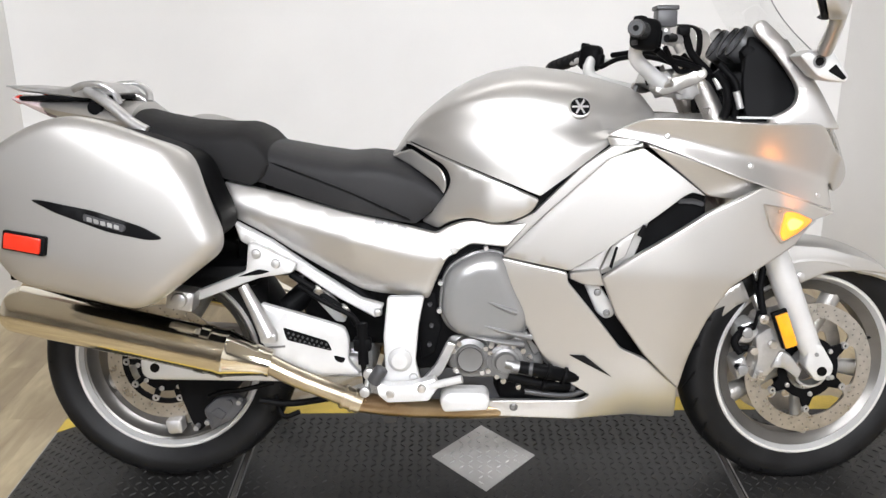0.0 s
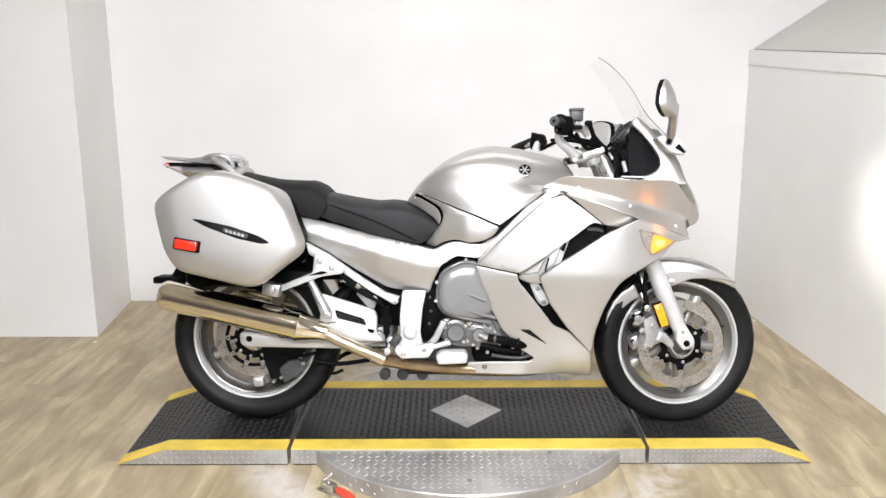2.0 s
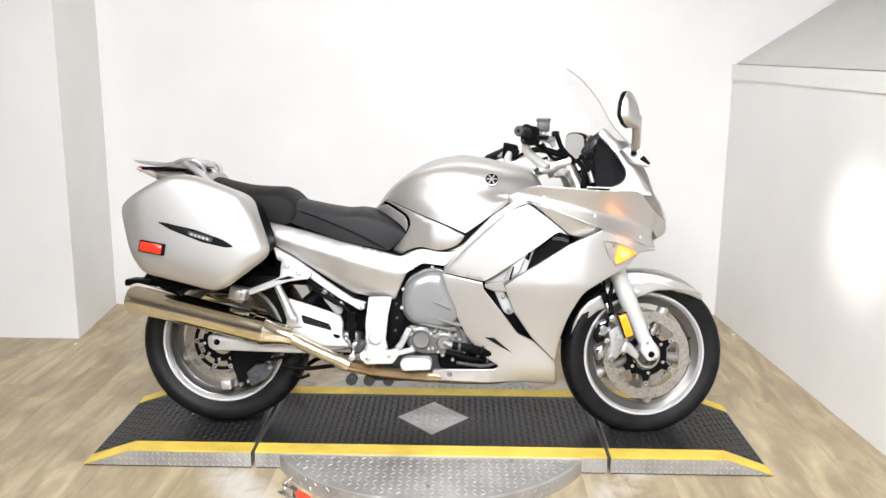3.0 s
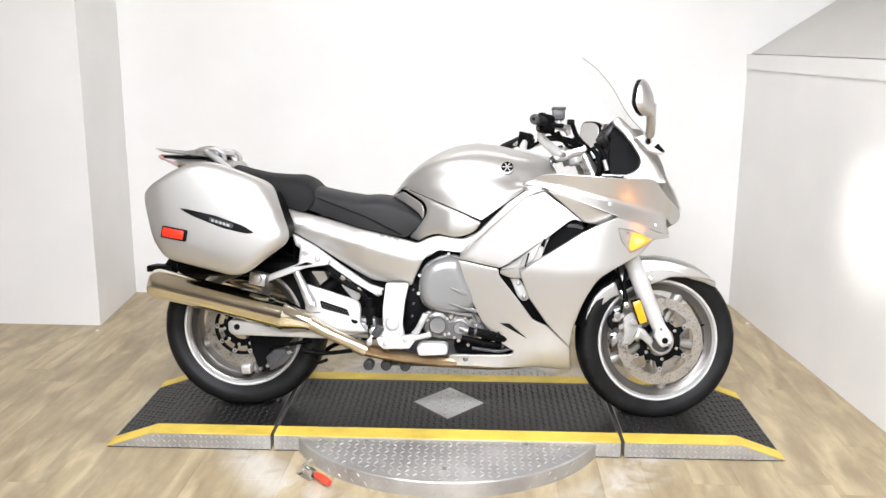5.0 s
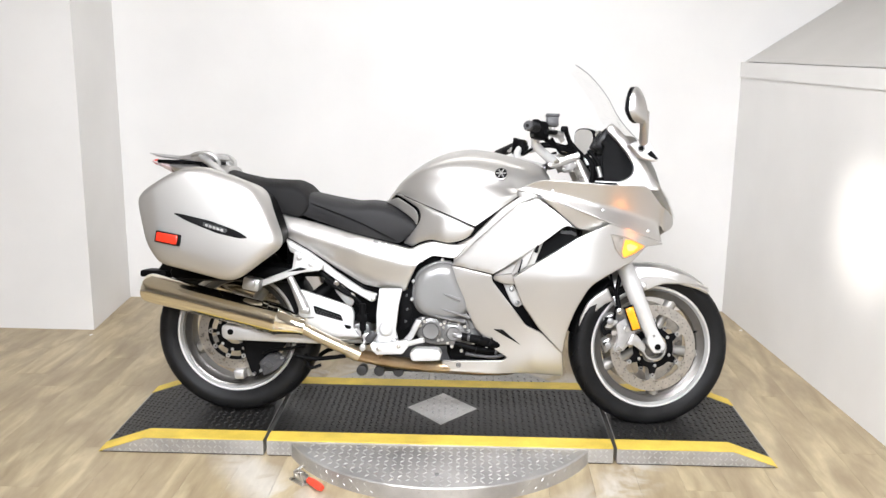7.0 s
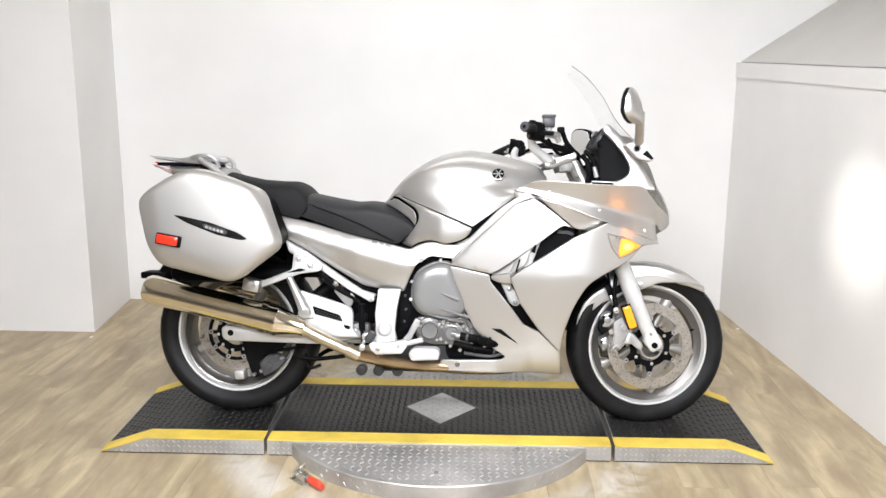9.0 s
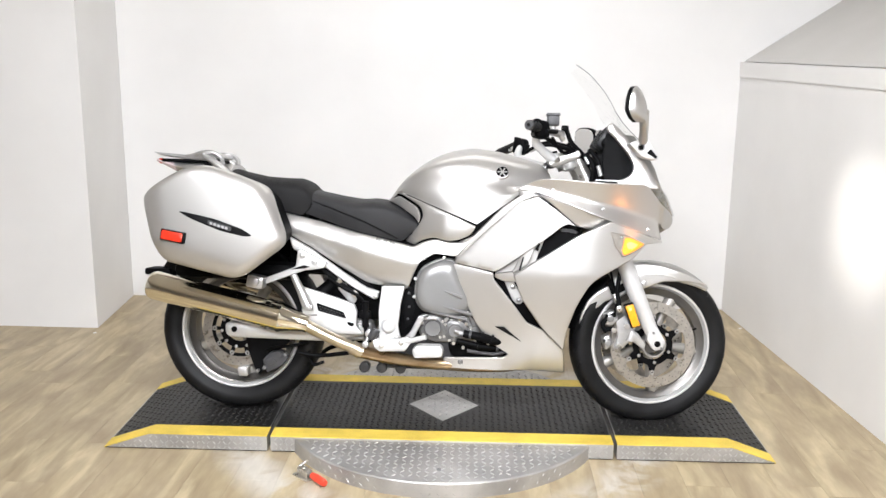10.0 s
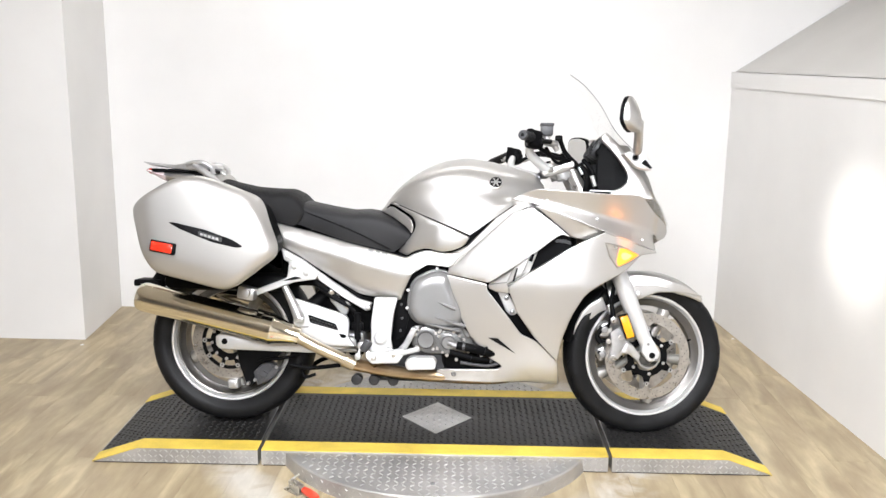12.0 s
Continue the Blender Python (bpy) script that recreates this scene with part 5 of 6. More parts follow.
for s in (-1, 1):
    ry, rdy = case_face(-0.882, 0.674), (case_face(-0.86, 0.676) - case_face(-0.925, 0.676)) / 0.065
    turn_r = math.degrees(math.atan(rdy))
    case = part("side_case", panel([(x, z - (0.03 if s > 0 else 0), *r) for x, z, *r in CASE], lambda x, z: case_y(x, z + (0.03 if s > 0 else 0)), 0.15, 0.016, step=0.011, flip=s > 0, power=2.0, draft=0.055), M_SILVER, bike, "silver hard side case")
    part("case_back", panel([(-0.77 + (x + 0.77) * 0.86, 0.71 + (z - 0.71) * 0.82 - (0.03 if s > 0 else 0), *r) for x, z, *r in CASE], lambda x, z: -0.335, 0.125, 0.008, flip=s > 0), M_BLACK, case, "black inner shell of the case")
    part("case_reflector", moved(box(-0.043, 0.043, -0.007, 0.010, -0.019, 0.019, 0.004), pose(-0.882, s * (-ry + 0.002), 0.674, 0, 9.5, 0) @ pose(0, 0, 0, 0, 0, -s * turn_r)), M_BLACK, case)
    part("reflector_lens", moved(box(-0.037, 0.035, -0.010, 0.012, -0.015, 0.015, 0.003), pose(-0.882, s * (-ry + 0.004), 0.674, 0, 9.5, 0) @ pose(0, 0, 0, 0, 0, -s * turn_r)), M_RED, case, "red side reflector")
    strip = panel([(-0.868, 0.757), (-0.843, 0.755), (-0.743, 0.734), (-0.654, 0.703), (-0.617, 0.680), (-0.645, 0.677), (-0.722, 0.694), (-0.822, 0.732)], lambda x, z: case_face(x, z) - 0.003, 0.004, 0.003, flip=s > 0, r=0.012)
    part("case_trim", strip, M_BLACK_G, case, "black trim strip with a plain mark")
    part("case_mark", panel([(-0.765, 0.730), (-0.685, 0.706), (-0.690, 0.694), (-0.765, 0.716)], lambda x, z: case_face(x, z) - 0.006, 0.002, 0.002, flip=s > 0, r=0.006), M_DARK, case)
    for k in range(5):
        u = -0.757 + 0.0125 * k
        part("mark_bar", panel([(u, 0.724 - 0.29 * (u + 0.757)), (u + 0.009, 0.7215 - 0.29 * (u + 0.757)), (u + 0.009, 0.7135 - 0.29 * (u + 0.757)), (u, 0.716 - 0.29 * (u + 0.757))], lambda x, z: case_face(x, z) - 0.0075, 0.001, 0.0004, flip=s > 0, r=0.001), M_ALU, case)
for s in (-1, 1):
    part("case_mount", moved(box(-0.03, 0.03, s * 0.25 - 0.03, s * 0.25 + 0.03, -0.022, 0.022, 0.006), pose(-0.666, 0, 0.505, 0, 10, 0)), M_ALU, bike)
part("case_mount_bolt", rod((-0.666, -0.275, 0.507), (-0.666, -0.292, 0.507), 0.017, seg=18, bevel=0.004), M_ALU, bike)
part("rear_hugger", box(-1.00, -0.52, -0.17, 0.17, 0.50, 0.565, 0.03), M_BLACK, bike, "black inner rear mudguard")
part("plate_light", join(box(-1.15, -1.05, -0.05, 0.05, 0.500, 0.525, 0.006), tube([(-1.07, 0, 0.51), (-1.0, 0, 0.62), (-0.95, 0, 0.72)], 0.03)), M_BLACK, bike)

# exhaust
for s in (-1, 1):
    y = s * 0.255
    ax = [(-1.038, y, 0.484), (-0.572, y, 0.378)]
    d = (Vector(ax[1]) - Vector(ax[0])).normalized()
    bm = bmesh.new()
    prof = [(-0.012, 0.040), (-0.012, 0.043), (0.0, 0.050), (0.012, 0.0515), (0.46, 0.0515), (0.475, 0.0545), (0.482, 0.050), (0.535, 0.036), (0.56, 0.031), (0.575, 0.0315)]
    turn = d.to_track_quat("Z", "Y").to_matrix()
    rings = [[bm.verts.new(Vector(ax[0]) + d * h + turn @ Vector((1.12 * r * math.cos(t), r * math.sin(t), 0))) for t in [2 * math.pi * j / 48 for j in range(48)]] for h, r in prof]
    skin(bm, rings)
    bm.faces.new(rings[-1])
    muf = part("silencer", bm, M_CHROME, bike, "polished steel silencer")
    part("silencer_end", rod(Vector(ax[0]) + d * 0.01, Vector(ax[0]) - d * 0.004, 0.040, seg=32), M_ENG, muf)
    part("silencer_band", moved(lathe([(0.0525, -0.012), (0.0545, -0.010), (0.0545, 0.010), (0.0525, 0.012)], 0, 0, 40), Matrix.Translation(Vector(ax[0]) + d * 0.425) @ d.to_track_quat("Y", "Z").to_matrix().to_4x4()), M_CHROME, muf)
    part("exhaust_pipe", tube([(-0.50, y + s * -0.003, 0.360), (-0.42, s * 0.248, 0.318), (-0.305, s * 0.235, 0.266)], 0.021, seg=24), M_PIPE_L, bike)
    part("exhaust_joint", tube([(-0.325, s * 0.237, 0.275), (-0.285, s * 0.232, 0.256)], 0.025, seg=24), M_PIPE_L, bike, "pipe clamp")
    pieces("clamp_ring", [tube([Vector((-0.325, s * 0.237, 0.275)).lerp(Vector((-0.285, s * 0.232, 0.256)), u), Vector((-0.325, s * 0.237, 0.275)).lerp(Vector((-0.285, s * 0.232, 0.256)), u + 0.14)], 0.028, seg=24, n=1) for u in (0.08, 0.55)], M_PIPE_L, bike)
    part("exhaust_header", tube([(-0.29, s * 0.232, 0.258), (-0.20, s * 0.20, 0.235), (-0.10, s * 0.16, 0.215), (0.0, s * 0.13, 0.203), (0.12, s * 0.12, 0.208), (0.22, s * 0.11, 0.215)], 0.023, seg=20), M_PIPE, bike, "heat-stained exhaust pipe")

part("lower_pipe", tube([(-0.06, -0.08, 0.196), (0.0, -0.08, 0.184), (0.10, -0.08, 0.180), (0.22, -0.08, 0.182), (0.30, -0.08, 0.196)], 0.014, seg=16), M_PIPE, bike, "heat-stained exhaust pipe below the belly pan")

# swingarm and brackets
for s in (-1, 1):
    arm = panel([(-0.805, 0.336), (-0.788, 0.344), (-0.60, 0.332), (-0.30, 0.345), (-0.27, 0.31), (-0.446, 0.281), (-0.787, 0.287), (-0.803, 0.300)], lambda x, z: -0.165, 0.04, 0.008, flip=s > 0, r=0.012)
    sw = part("swingarm", arm, M_SILVER_W, bike, "silver swingarm")
    part("axle_nut", rod((-0.770, s * 0.160, 0.317), (-0.770, s * 0.1675, 0.317), 0.011, seg=16), M_BLACK, sw)
part("swingarm_bridge", box(-0.40, -0.26, -0.14, 0.14, 0.28, 0.36, 0.02), M_ENG, bike)
rear_cal = part("rear_caliper", panel([(-0.742, 0.292), (-0.560, 0.290), (-0.590, 0.250), (-0.640, 0.215), (-0.668, 0.160), (-0.690, 0.140), (-0.706, 0.165), (-0.728, 0.225)], lambda x, z: -0.118, 0.02, 0.004, r=0.008), M_BLACK, bike, "black rear brake caliper bracket")
part("caliper_half", join(panel([(-0.672, 0.200), (-0.640, 0.232), (-0.602, 0.238), (-0.572, 0.212), (-0.600, 0.178), (-0.655, 0.150)], lambda x, z: -0.136, 0.03, 0.007, r=0.008), panel([(-0.655, 0.196), (-0.636, 0.210), (-0.615, 0.196), (-0.628, 0.178)], lambda x, z: -0.141, 0.006, 0.003, r=0.004), rod((-0.607, -0.139, 0.222), (-0.607, -0.146, 0.222), 0.008, seg=12)), M_DARK, rear_cal, "dark grey caliper body")
pieces("caliper_bolt", [rod((bx, -0.120, bz), (bx, -0.142, bz), 0.0065, seg=6) for bx, bz in ((-0.585, 0.222), (-0.663, 0.172), (-0.690, 0.158))], M_ENG, rear_cal)
part("caliper_lug", panel([(-0.775, 0.165), (-0.735, 0.168), (-0.732, 0.132), (-0.768, 0.130)], lambda x, z: -0.110, 0.03, 0.006, r=0.008), M_ALU, rear_cal)
part("caliper_hose", tube([(-0.655, -0.138, 0.235), (-0.62, -0.142, 0.25), (-0.57, -0.14, 0.255), (-0.50, -0.13, 0.27)], 0.006), M_BLACK, rear_cal)
both("foot_bracket", M_SILVER_W, bike, [(-0.505, 0.486), (-0.484, 0.479), (-0.435, 0.465), (-0.318, 0.428), (-0.308, 0.403), (-0.311, 0.350), (-0.284, 0.318), (-0.387, 0.318), (-0.479, 0.362), (-0.512, 0.400), (-0.499, 0.428)], lambda x, z: -0.222, "silver passenger foot bracket", edge=0.006, thick=0.012, r=0.01)
both("bracket_insert", M_BLACK, bike, [(-0.456, 0.430), (-0.356, 0.398), (-0.346, 0.374), (-0.448, 0.400)], lambda x, z: -0.2235, "black perforated insert", edge=0.001, thick=0.002, r=0.006)
dots = []
for i in range(9):
    for j in range(2):
        x = -0.443 + 0.0105 * i + 0.004 * j
        dots.append(rod((x, -0.2232, 0.4165 - 0.0033 * i - 0.011 * j), (x, -0.2256, 0.4165 - 0.0033 * i - 0.011 * j), 0.0028, seg=6))
tagged(part("perforation", join(*dots), M_DARK, bike), kind="stuff")
both("bracket_hole", M_BLACK, bike, [(-0.345, 0.365), (-0.316, 0.358), (-0.322, 0.346), (-0.338, 0.350)], lambda x, z: -0.2235, "", edge=0.001, thick=0.002, r=0.006)
both("bracket_mark", M_ENG_L, bike, [(-0.498, 0.384), (-0.452, 0.388), (-0.452, 0.383), (-0.498, 0.379)], lambda x, z: -0.2230, "", edge=0.0005, thick=0.001, r=0.001)
both("case_stay", M_SILVER_W, bike, [(-0.523, 0.622), (-0.513, 0.624), (-0.416, 0.576), (-0.427, 0.556), (-0.500, 0.545), (-0.655, 0.487), (-0.670, 0.505), (-0.53, 0.560)], lambda x, z: -0.235, "silver bracket for the case", edge=0.006, thick=0.012, r=0.008)
part("stay_slot", panel([(-0.55, 0.548), (-0.50, 0.566), (-0.475, 0.560), (-0.50, 0.553)], lambda x, z: -0.2362, 0.002, 0.001, r=0.006), M_BLACK, bike)
pieces("stay_bolt", [lathe([(0.001, -0.006), (0.009, -0.005), (0.011, 0.0), (0.011, 0.004)], bx, bz, 16, cy=-0.236) for bx, bz in ((-0.505, 0.60), (-0.463, 0.578))], M_ALU, bike)
for s in (-1, 1):
    part("passenger_peg", join(tube([(-0.535, s * 0.245, 0.530), (-0.505, s * 0.255, 0.475), (-0.478, s * 0.262, 0.420)], 0.018, radii=[0.012, 0.015, 0.020]), box(-0.498, -0.462, s * 0.255 - 0.012, s * 0.255 + 0.012, 0.405, 0.428, 0.005)), M_ALU, bike, "folded passenger foot peg")
both("frame_plate", M_SILVER_W, bike, [(-0.222, 0.494), (-0.139, 0.494), (-0.152, 0.430), (-0.160, 0.345), (-0.147, 0.290), (-0.218, 0.272), (-0.255, 0.285), (-0.229, 0.330), (-0.232, 0.402)], lambda x, z: -0.212 + 0.1 * max(0, z - 0.42), "silver frame plate", edge=0.005, thick=0.015, r=0.008)
part("pivot_cap", lathe([(0.001, -0.014), (0.018, -0.013), (0.026, -0.006), (0.027, 0.002)], -0.195, 0.352, 24, cy=-0.216), M_SILVER_W, bike)
part("rear_master_cylinder", join(rod((-0.278, -0.225, 0.440), (-0.276, -0.225, 0.345), 0.012), box(-0.298, -0.258, -0.235, -0.205, 0.375, 0.405, 0.006), rod((-0.277, -0.225, 0.345), (-0.272, -0.228, 0.300), 0.006)), M_BLACK, bike, "black rear brake cylinder")
part("brake_pedal", join(panel([(-0.248, 0.314), (-0.222, 0.304), (-0.166, 0.307), (-0.115, 0.320), (-0.107, 0.301), (-0.13, 0.268), (-0.222, 0.264), (-0.242, 0.282)], lambda x, z: -0.258 + 0.25 * max(0, z - 0.295), 0.025, 0.005, r=0.006), tube([(-0.13, -0.25, 0.300), (-0.09, -0.256, 0.312), (-0.055, -0.262, 0.322)], 0.009)), M_SILVER_W, bike, "silver brake pedal and heel guard")
pieces("pedal_bolt", [lathe([(0.001, -0.006), (0.008, -0.005), (0.010, 0.0), (0.010, 0.004)], bx, bz, 14, cy=-0.258) for bx, bz in ((-0.145, 0.298), (-0.215, 0.285))], M_STEEL, bike)
part("rider_peg", panel([(-0.106, 0.274), (-0.086, 0.291), (-0.003, 0.290), (0.007, 0.275), (0.002, 0.250), (-0.097, 0.245)], lambda x, z: -0.268, 0.05, 0.008, r=0.010), M_SILVER_W, bike, "silver rider foot peg cover")
part("heel_link", join(rod((-0.272, -0.235, 0.288), (-0.272, -0.258, 0.288), 0.012, bevel=0.003), rod((-0.262, -0.225, 0.325), (-0.262, -0.243, 0.325), 0.014, bevel=0.003), rod((-0.272, -0.245, 0.288), (-0.262, -0.235, 0.325), 0.006)), M_ALU, bike)
part("toe_peg", moved(rod((0, 0, -0.021), (0, 0, 0.021), 0.0155, seg=18, bevel=0.004), pose(-0.243, -0.252, 0.327, 0, 32, 0)), M_DARK, bike, "ribbed grey rubber peg")
part("brake_line", tube([(-0.42, -0.20, 0.52), (-0.36, -0.215, 0.485), (-0.30, -0.222, 0.455), (-0.282, -0.224, 0.425)], 0.006), M_BLACK, bike)
part("shock_link", join(rod((-0.47, -0.10, 0.44), (-0.34, -0.06, 0.55), 0.028), rod((-0.36, -0.14, 0.56), (-0.26, -0.14, 0.46), 0.014)), M_BLACK, bike)
part("shock_bracket", panel([(-0.39, 0.50), (-0.363, 0.497), (-0.317, 0.444), (-0.325, 0.423), (-0.346, 0.427), (-0.387, 0.474)], lambda x, z: -0.16, 0.01, 0.004, r=0.005), M_SILVER_W, bike)
part("centre_stand", join(tube([(-0.30, -0.12, 0.24), (-0.45, -0.15, 0.225), (-0.53, -0.16, 0.235)], 0.008), tube([(-0.50, -0.12, 0.235), (-0.48, -0.14, 0.19), (-0.44, -0.14, 0.20)], 0.006)), M_BLACK, bike, "black folded centre stand")
part("sump", join(box(-0.25, 0.06, -0.10, 0.10, 0.17, 0.32, 0.03), *[rod((x, -0.108, 0.176), (x, -0.06, 0.176), 0.020, bevel=0.004) for x in (-0.294, -0.229, -0.158)]), M_DARK, bike, "dark engine sump")
part("side_stand", tube([(-0.30, 0.14, 0.24), (-0.46, 0.20, 0.20), (-0.55, 0.27, 0.13), (-0.61, 0.345, 0.052)], 0.009), M_BLACK, bike, "side stand under the far side")

# engine covers
CLUTCH = [(-0.097, 0.522), (-0.078, 0.560), (-0.013, 0.592), (0.043, 0.588), (0.056, 0.523), (0.095, 0.445), (0.089, 0.402), (0.025, 0.381), (-0.077, 0.406), (-0.103, 0.452)]


def clutch_y(x, z):
    return -(0.205 - 0.9 * max(0, math.hypot(x + 0.005, z - 0.48) - 0.07) ** 1.5)


both("clutch_cover", M_ENG, bike, CLUTCH, clutch_y, "grey clutch cover", edge=0.022, thick=0.04, r=0.03, step=0.012)
for x0, z0, x1, z1 in ((0.003, 0.483, 0.066, 0.458), (-0.004, 0.428, 0.100, 0.396), (-0.042, 0.404, 0.082, 0.380)):
    line = [(x0 + (x1 - x0) * u, clutch_y(x0 + (x1 - x0) * u, z0 + (z1 - z0) * u) - 0.003 + 0.006 * u ** 3, z0 + (z1 - z0) * u) for u in (0.0, 0.35, 0.7, 1.0)]
    part("cover_rib", tube(line, 0.006, radii=[0.001, 0.007, 0.011, 0.013], flat=0.55), M_ENG, bike)
part("cover_flange", panel([(x * 1.06, 0.485 + (z - 0.485) * 1.06) for x, z in CLUTCH], lambda x, z: -0.168, 0.03, 0.004, r=0.03), M_ENG_L, bike)
pieces("cover_bolt", [rod((bx, -0.165, bz), (bx, -0.180, bz), 0.0058, seg=8) for bx, bz in ((-0.103, 0.52), (-0.106, 0.455), (-0.064, 0.412), (0.0, 0.60), (0.015, 0.378), (0.09, 0.40), (0.03, 0.372))], M_ALU, bike)
part("crank_cover", join(lathe([(0.001, -0.012), (0.028, -0.012), (0.033, -0.008), (0.034, 0.0), (0.046, 0.004), (0.048, 0.03)], -0.036, 0.342, 36, cy=-0.175)), M_ENG_L, bike, "round crank cover")
part("water_pump", join(lathe([(0.001, -0.02), (0.022, -0.02), (0.026, -0.01), (0.042, -0.004), (0.044, 0.03)], 0.045, 0.335, 36, cy=-0.175), rod((0.045, -0.19, 0.335), (0.09, -0.197, 0.325), 0.012)), M_ENG_L, bike, "grey water pump")
part("coolant_hose", tube([(0.075, -0.195, 0.328), (0.13, -0.195, 0.318), (0.19, -0.175, 0.302), (0.25, -0.15, 0.30)], 0.016, seg=16, radii=[0.014, 0.016, 0.018, 0.019]), M_BLACK, bike, "black coolant hose")
part("coolant_hose", tube([(0.05, -0.18, 0.30), (0.11, -0.175, 0.285), (0.17, -0.17, 0.275), (0.23, -0.15, 0.27)], 0.011, seg=14), M_BLACK, bike, "black coolant hose")
pieces("hose_clamp", [rod((0.098, -0.196, 0.3245), (0.106, -0.197, 0.3235), 0.0175, seg=20), rod((0.195, -0.172, 0.272), (0.202, -0.17, 0.271), 0.010, seg=12)], M_DARK, bike)
part("case_lower", panel([(-0.09, 0.39), (0.10, 0.40), (0.14, 0.33), (0.12, 0.29), (-0.03, 0.285), (-0.09, 0.31)], lambda x, z: -0.150, 0.05, 0.01, r=0.02), M_ENG_L, bike)
pieces("case_bolt", [rod((bx, -0.170, bz), (bx, -0.180, bz), 0.0065, seg=6) for bx, bz in ((-0.07, 0.315), (-0.075, 0.36), (0.005, 0.312), (0.04, 0.288), (0.085, 0.36), (0.012, 0.372), (0.10, 0.345))], M_STEEL, bike)
part("frame_strut", panel([(-0.088, 0.388), (-0.066, 0.381), (-0.101, 0.311), (-0.128, 0.290), (-0.150, 0.292), (-0.116, 0.331)], lambda x, z: -0.195, 0.012, 0.004, r=0.006), M_ALU, bike, "cast bracket beside the engine")

part("crank_ring", lathe([(0.0285, -0.0128), (0.0297, -0.0118), (0.0275, -0.0118)], -0.036, 0.342, 36, cy=-0.175), M_BLACK, bike)
part("pump_ring", lathe([(0.0325, -0.0085), (0.0335, -0.0055), (0.0315, -0.0065)], 0.045, 0.335, 36, cy=-0.175), M_BLACK, bike)
pieces("cover_bolt", [rod((-0.036 + 0.043 * math.cos(a), -0.168, 0.342 + 0.043 * math.sin(a)), (-0.036 + 0.043 * math.cos(a), -0.181, 0.342 + 0.043 * math.sin(a)), 0.0055, seg=8) for a in (0.6, 2.2, 3.9, 5.4)], M_STEEL, bike)
pieces("cover_bolt", [rod((0.045 + 0.041 * math.cos(a), -0.168, 0.335 + 0.041 * math.sin(a)), (0.045 + 0.041 * math.cos(a), -0.183, 0.335 + 0.041 * math.sin(a)), 0.0055, seg=8) for a in (1.1, 2.6, 4.2)], M_STEEL, bike)
part("oil_line", tube([(0.10, -0.16, 0.395), (0.125, -0.168, 0.37), (0.15, -0.16, 0.335), (0.19, -0.15, 0.325)], 0.007), M_BLACK, bike)
part("starter_bracket", panel([(0.085, 0.395), (0.112, 0.40), (0.135, 0.36), (0.11, 0.345)], lambda x, z: -0.165, 0.01, 0.004, r=0.006), M_ENG_L, bike)
pieces("frame_bolt", [lathe([(0.001, -0.007), (0.008, -0.006), (0.010, -0.001), (0.010, 0.004)], bx, bz, 14, cy=by) for bx, bz, by in ((-0.245, 0.455, -0.186), (-0.50, 0.597, -0.186), (-0.165, 0.31, -0.213))], M_ALU, bike)
part("gearbox_plate", panel([(-0.16, 0.50), (-0.115, 0.49), (-0.10, 0.42), (-0.115, 0.35), (-0.15, 0.33)], lambda x, z: -0.150, 0.02, 0.004, r=0.01), M_BLACK, bike)
pieces("gearbox_bolt", [rod((bx, -0.150, bz), (bx, -0.160, bz), 0.005, seg=6) for bx, bz in ((-0.128, 0.465), (-0.125, 0.415), (-0.13, 0.37))], M_DARK, bike)
part("cable_run", tube([(-0.44, -0.19, 0.545), (-0.38, -0.195, 0.505), (-0.31, -0.20, 0.455), (-0.29, -0.205, 0.43)], 0.008), M_BLACK, bike)
pieces("cable_clip", [rod((-0.385, -0.185, 0.508), (-0.375, -0.205, 0.502), 0.011, seg=10), rod((-0.325, -0.19, 0.466), (-0.315, -0.21, 0.460), 0.011, seg=10)], M_STEEL, bike)

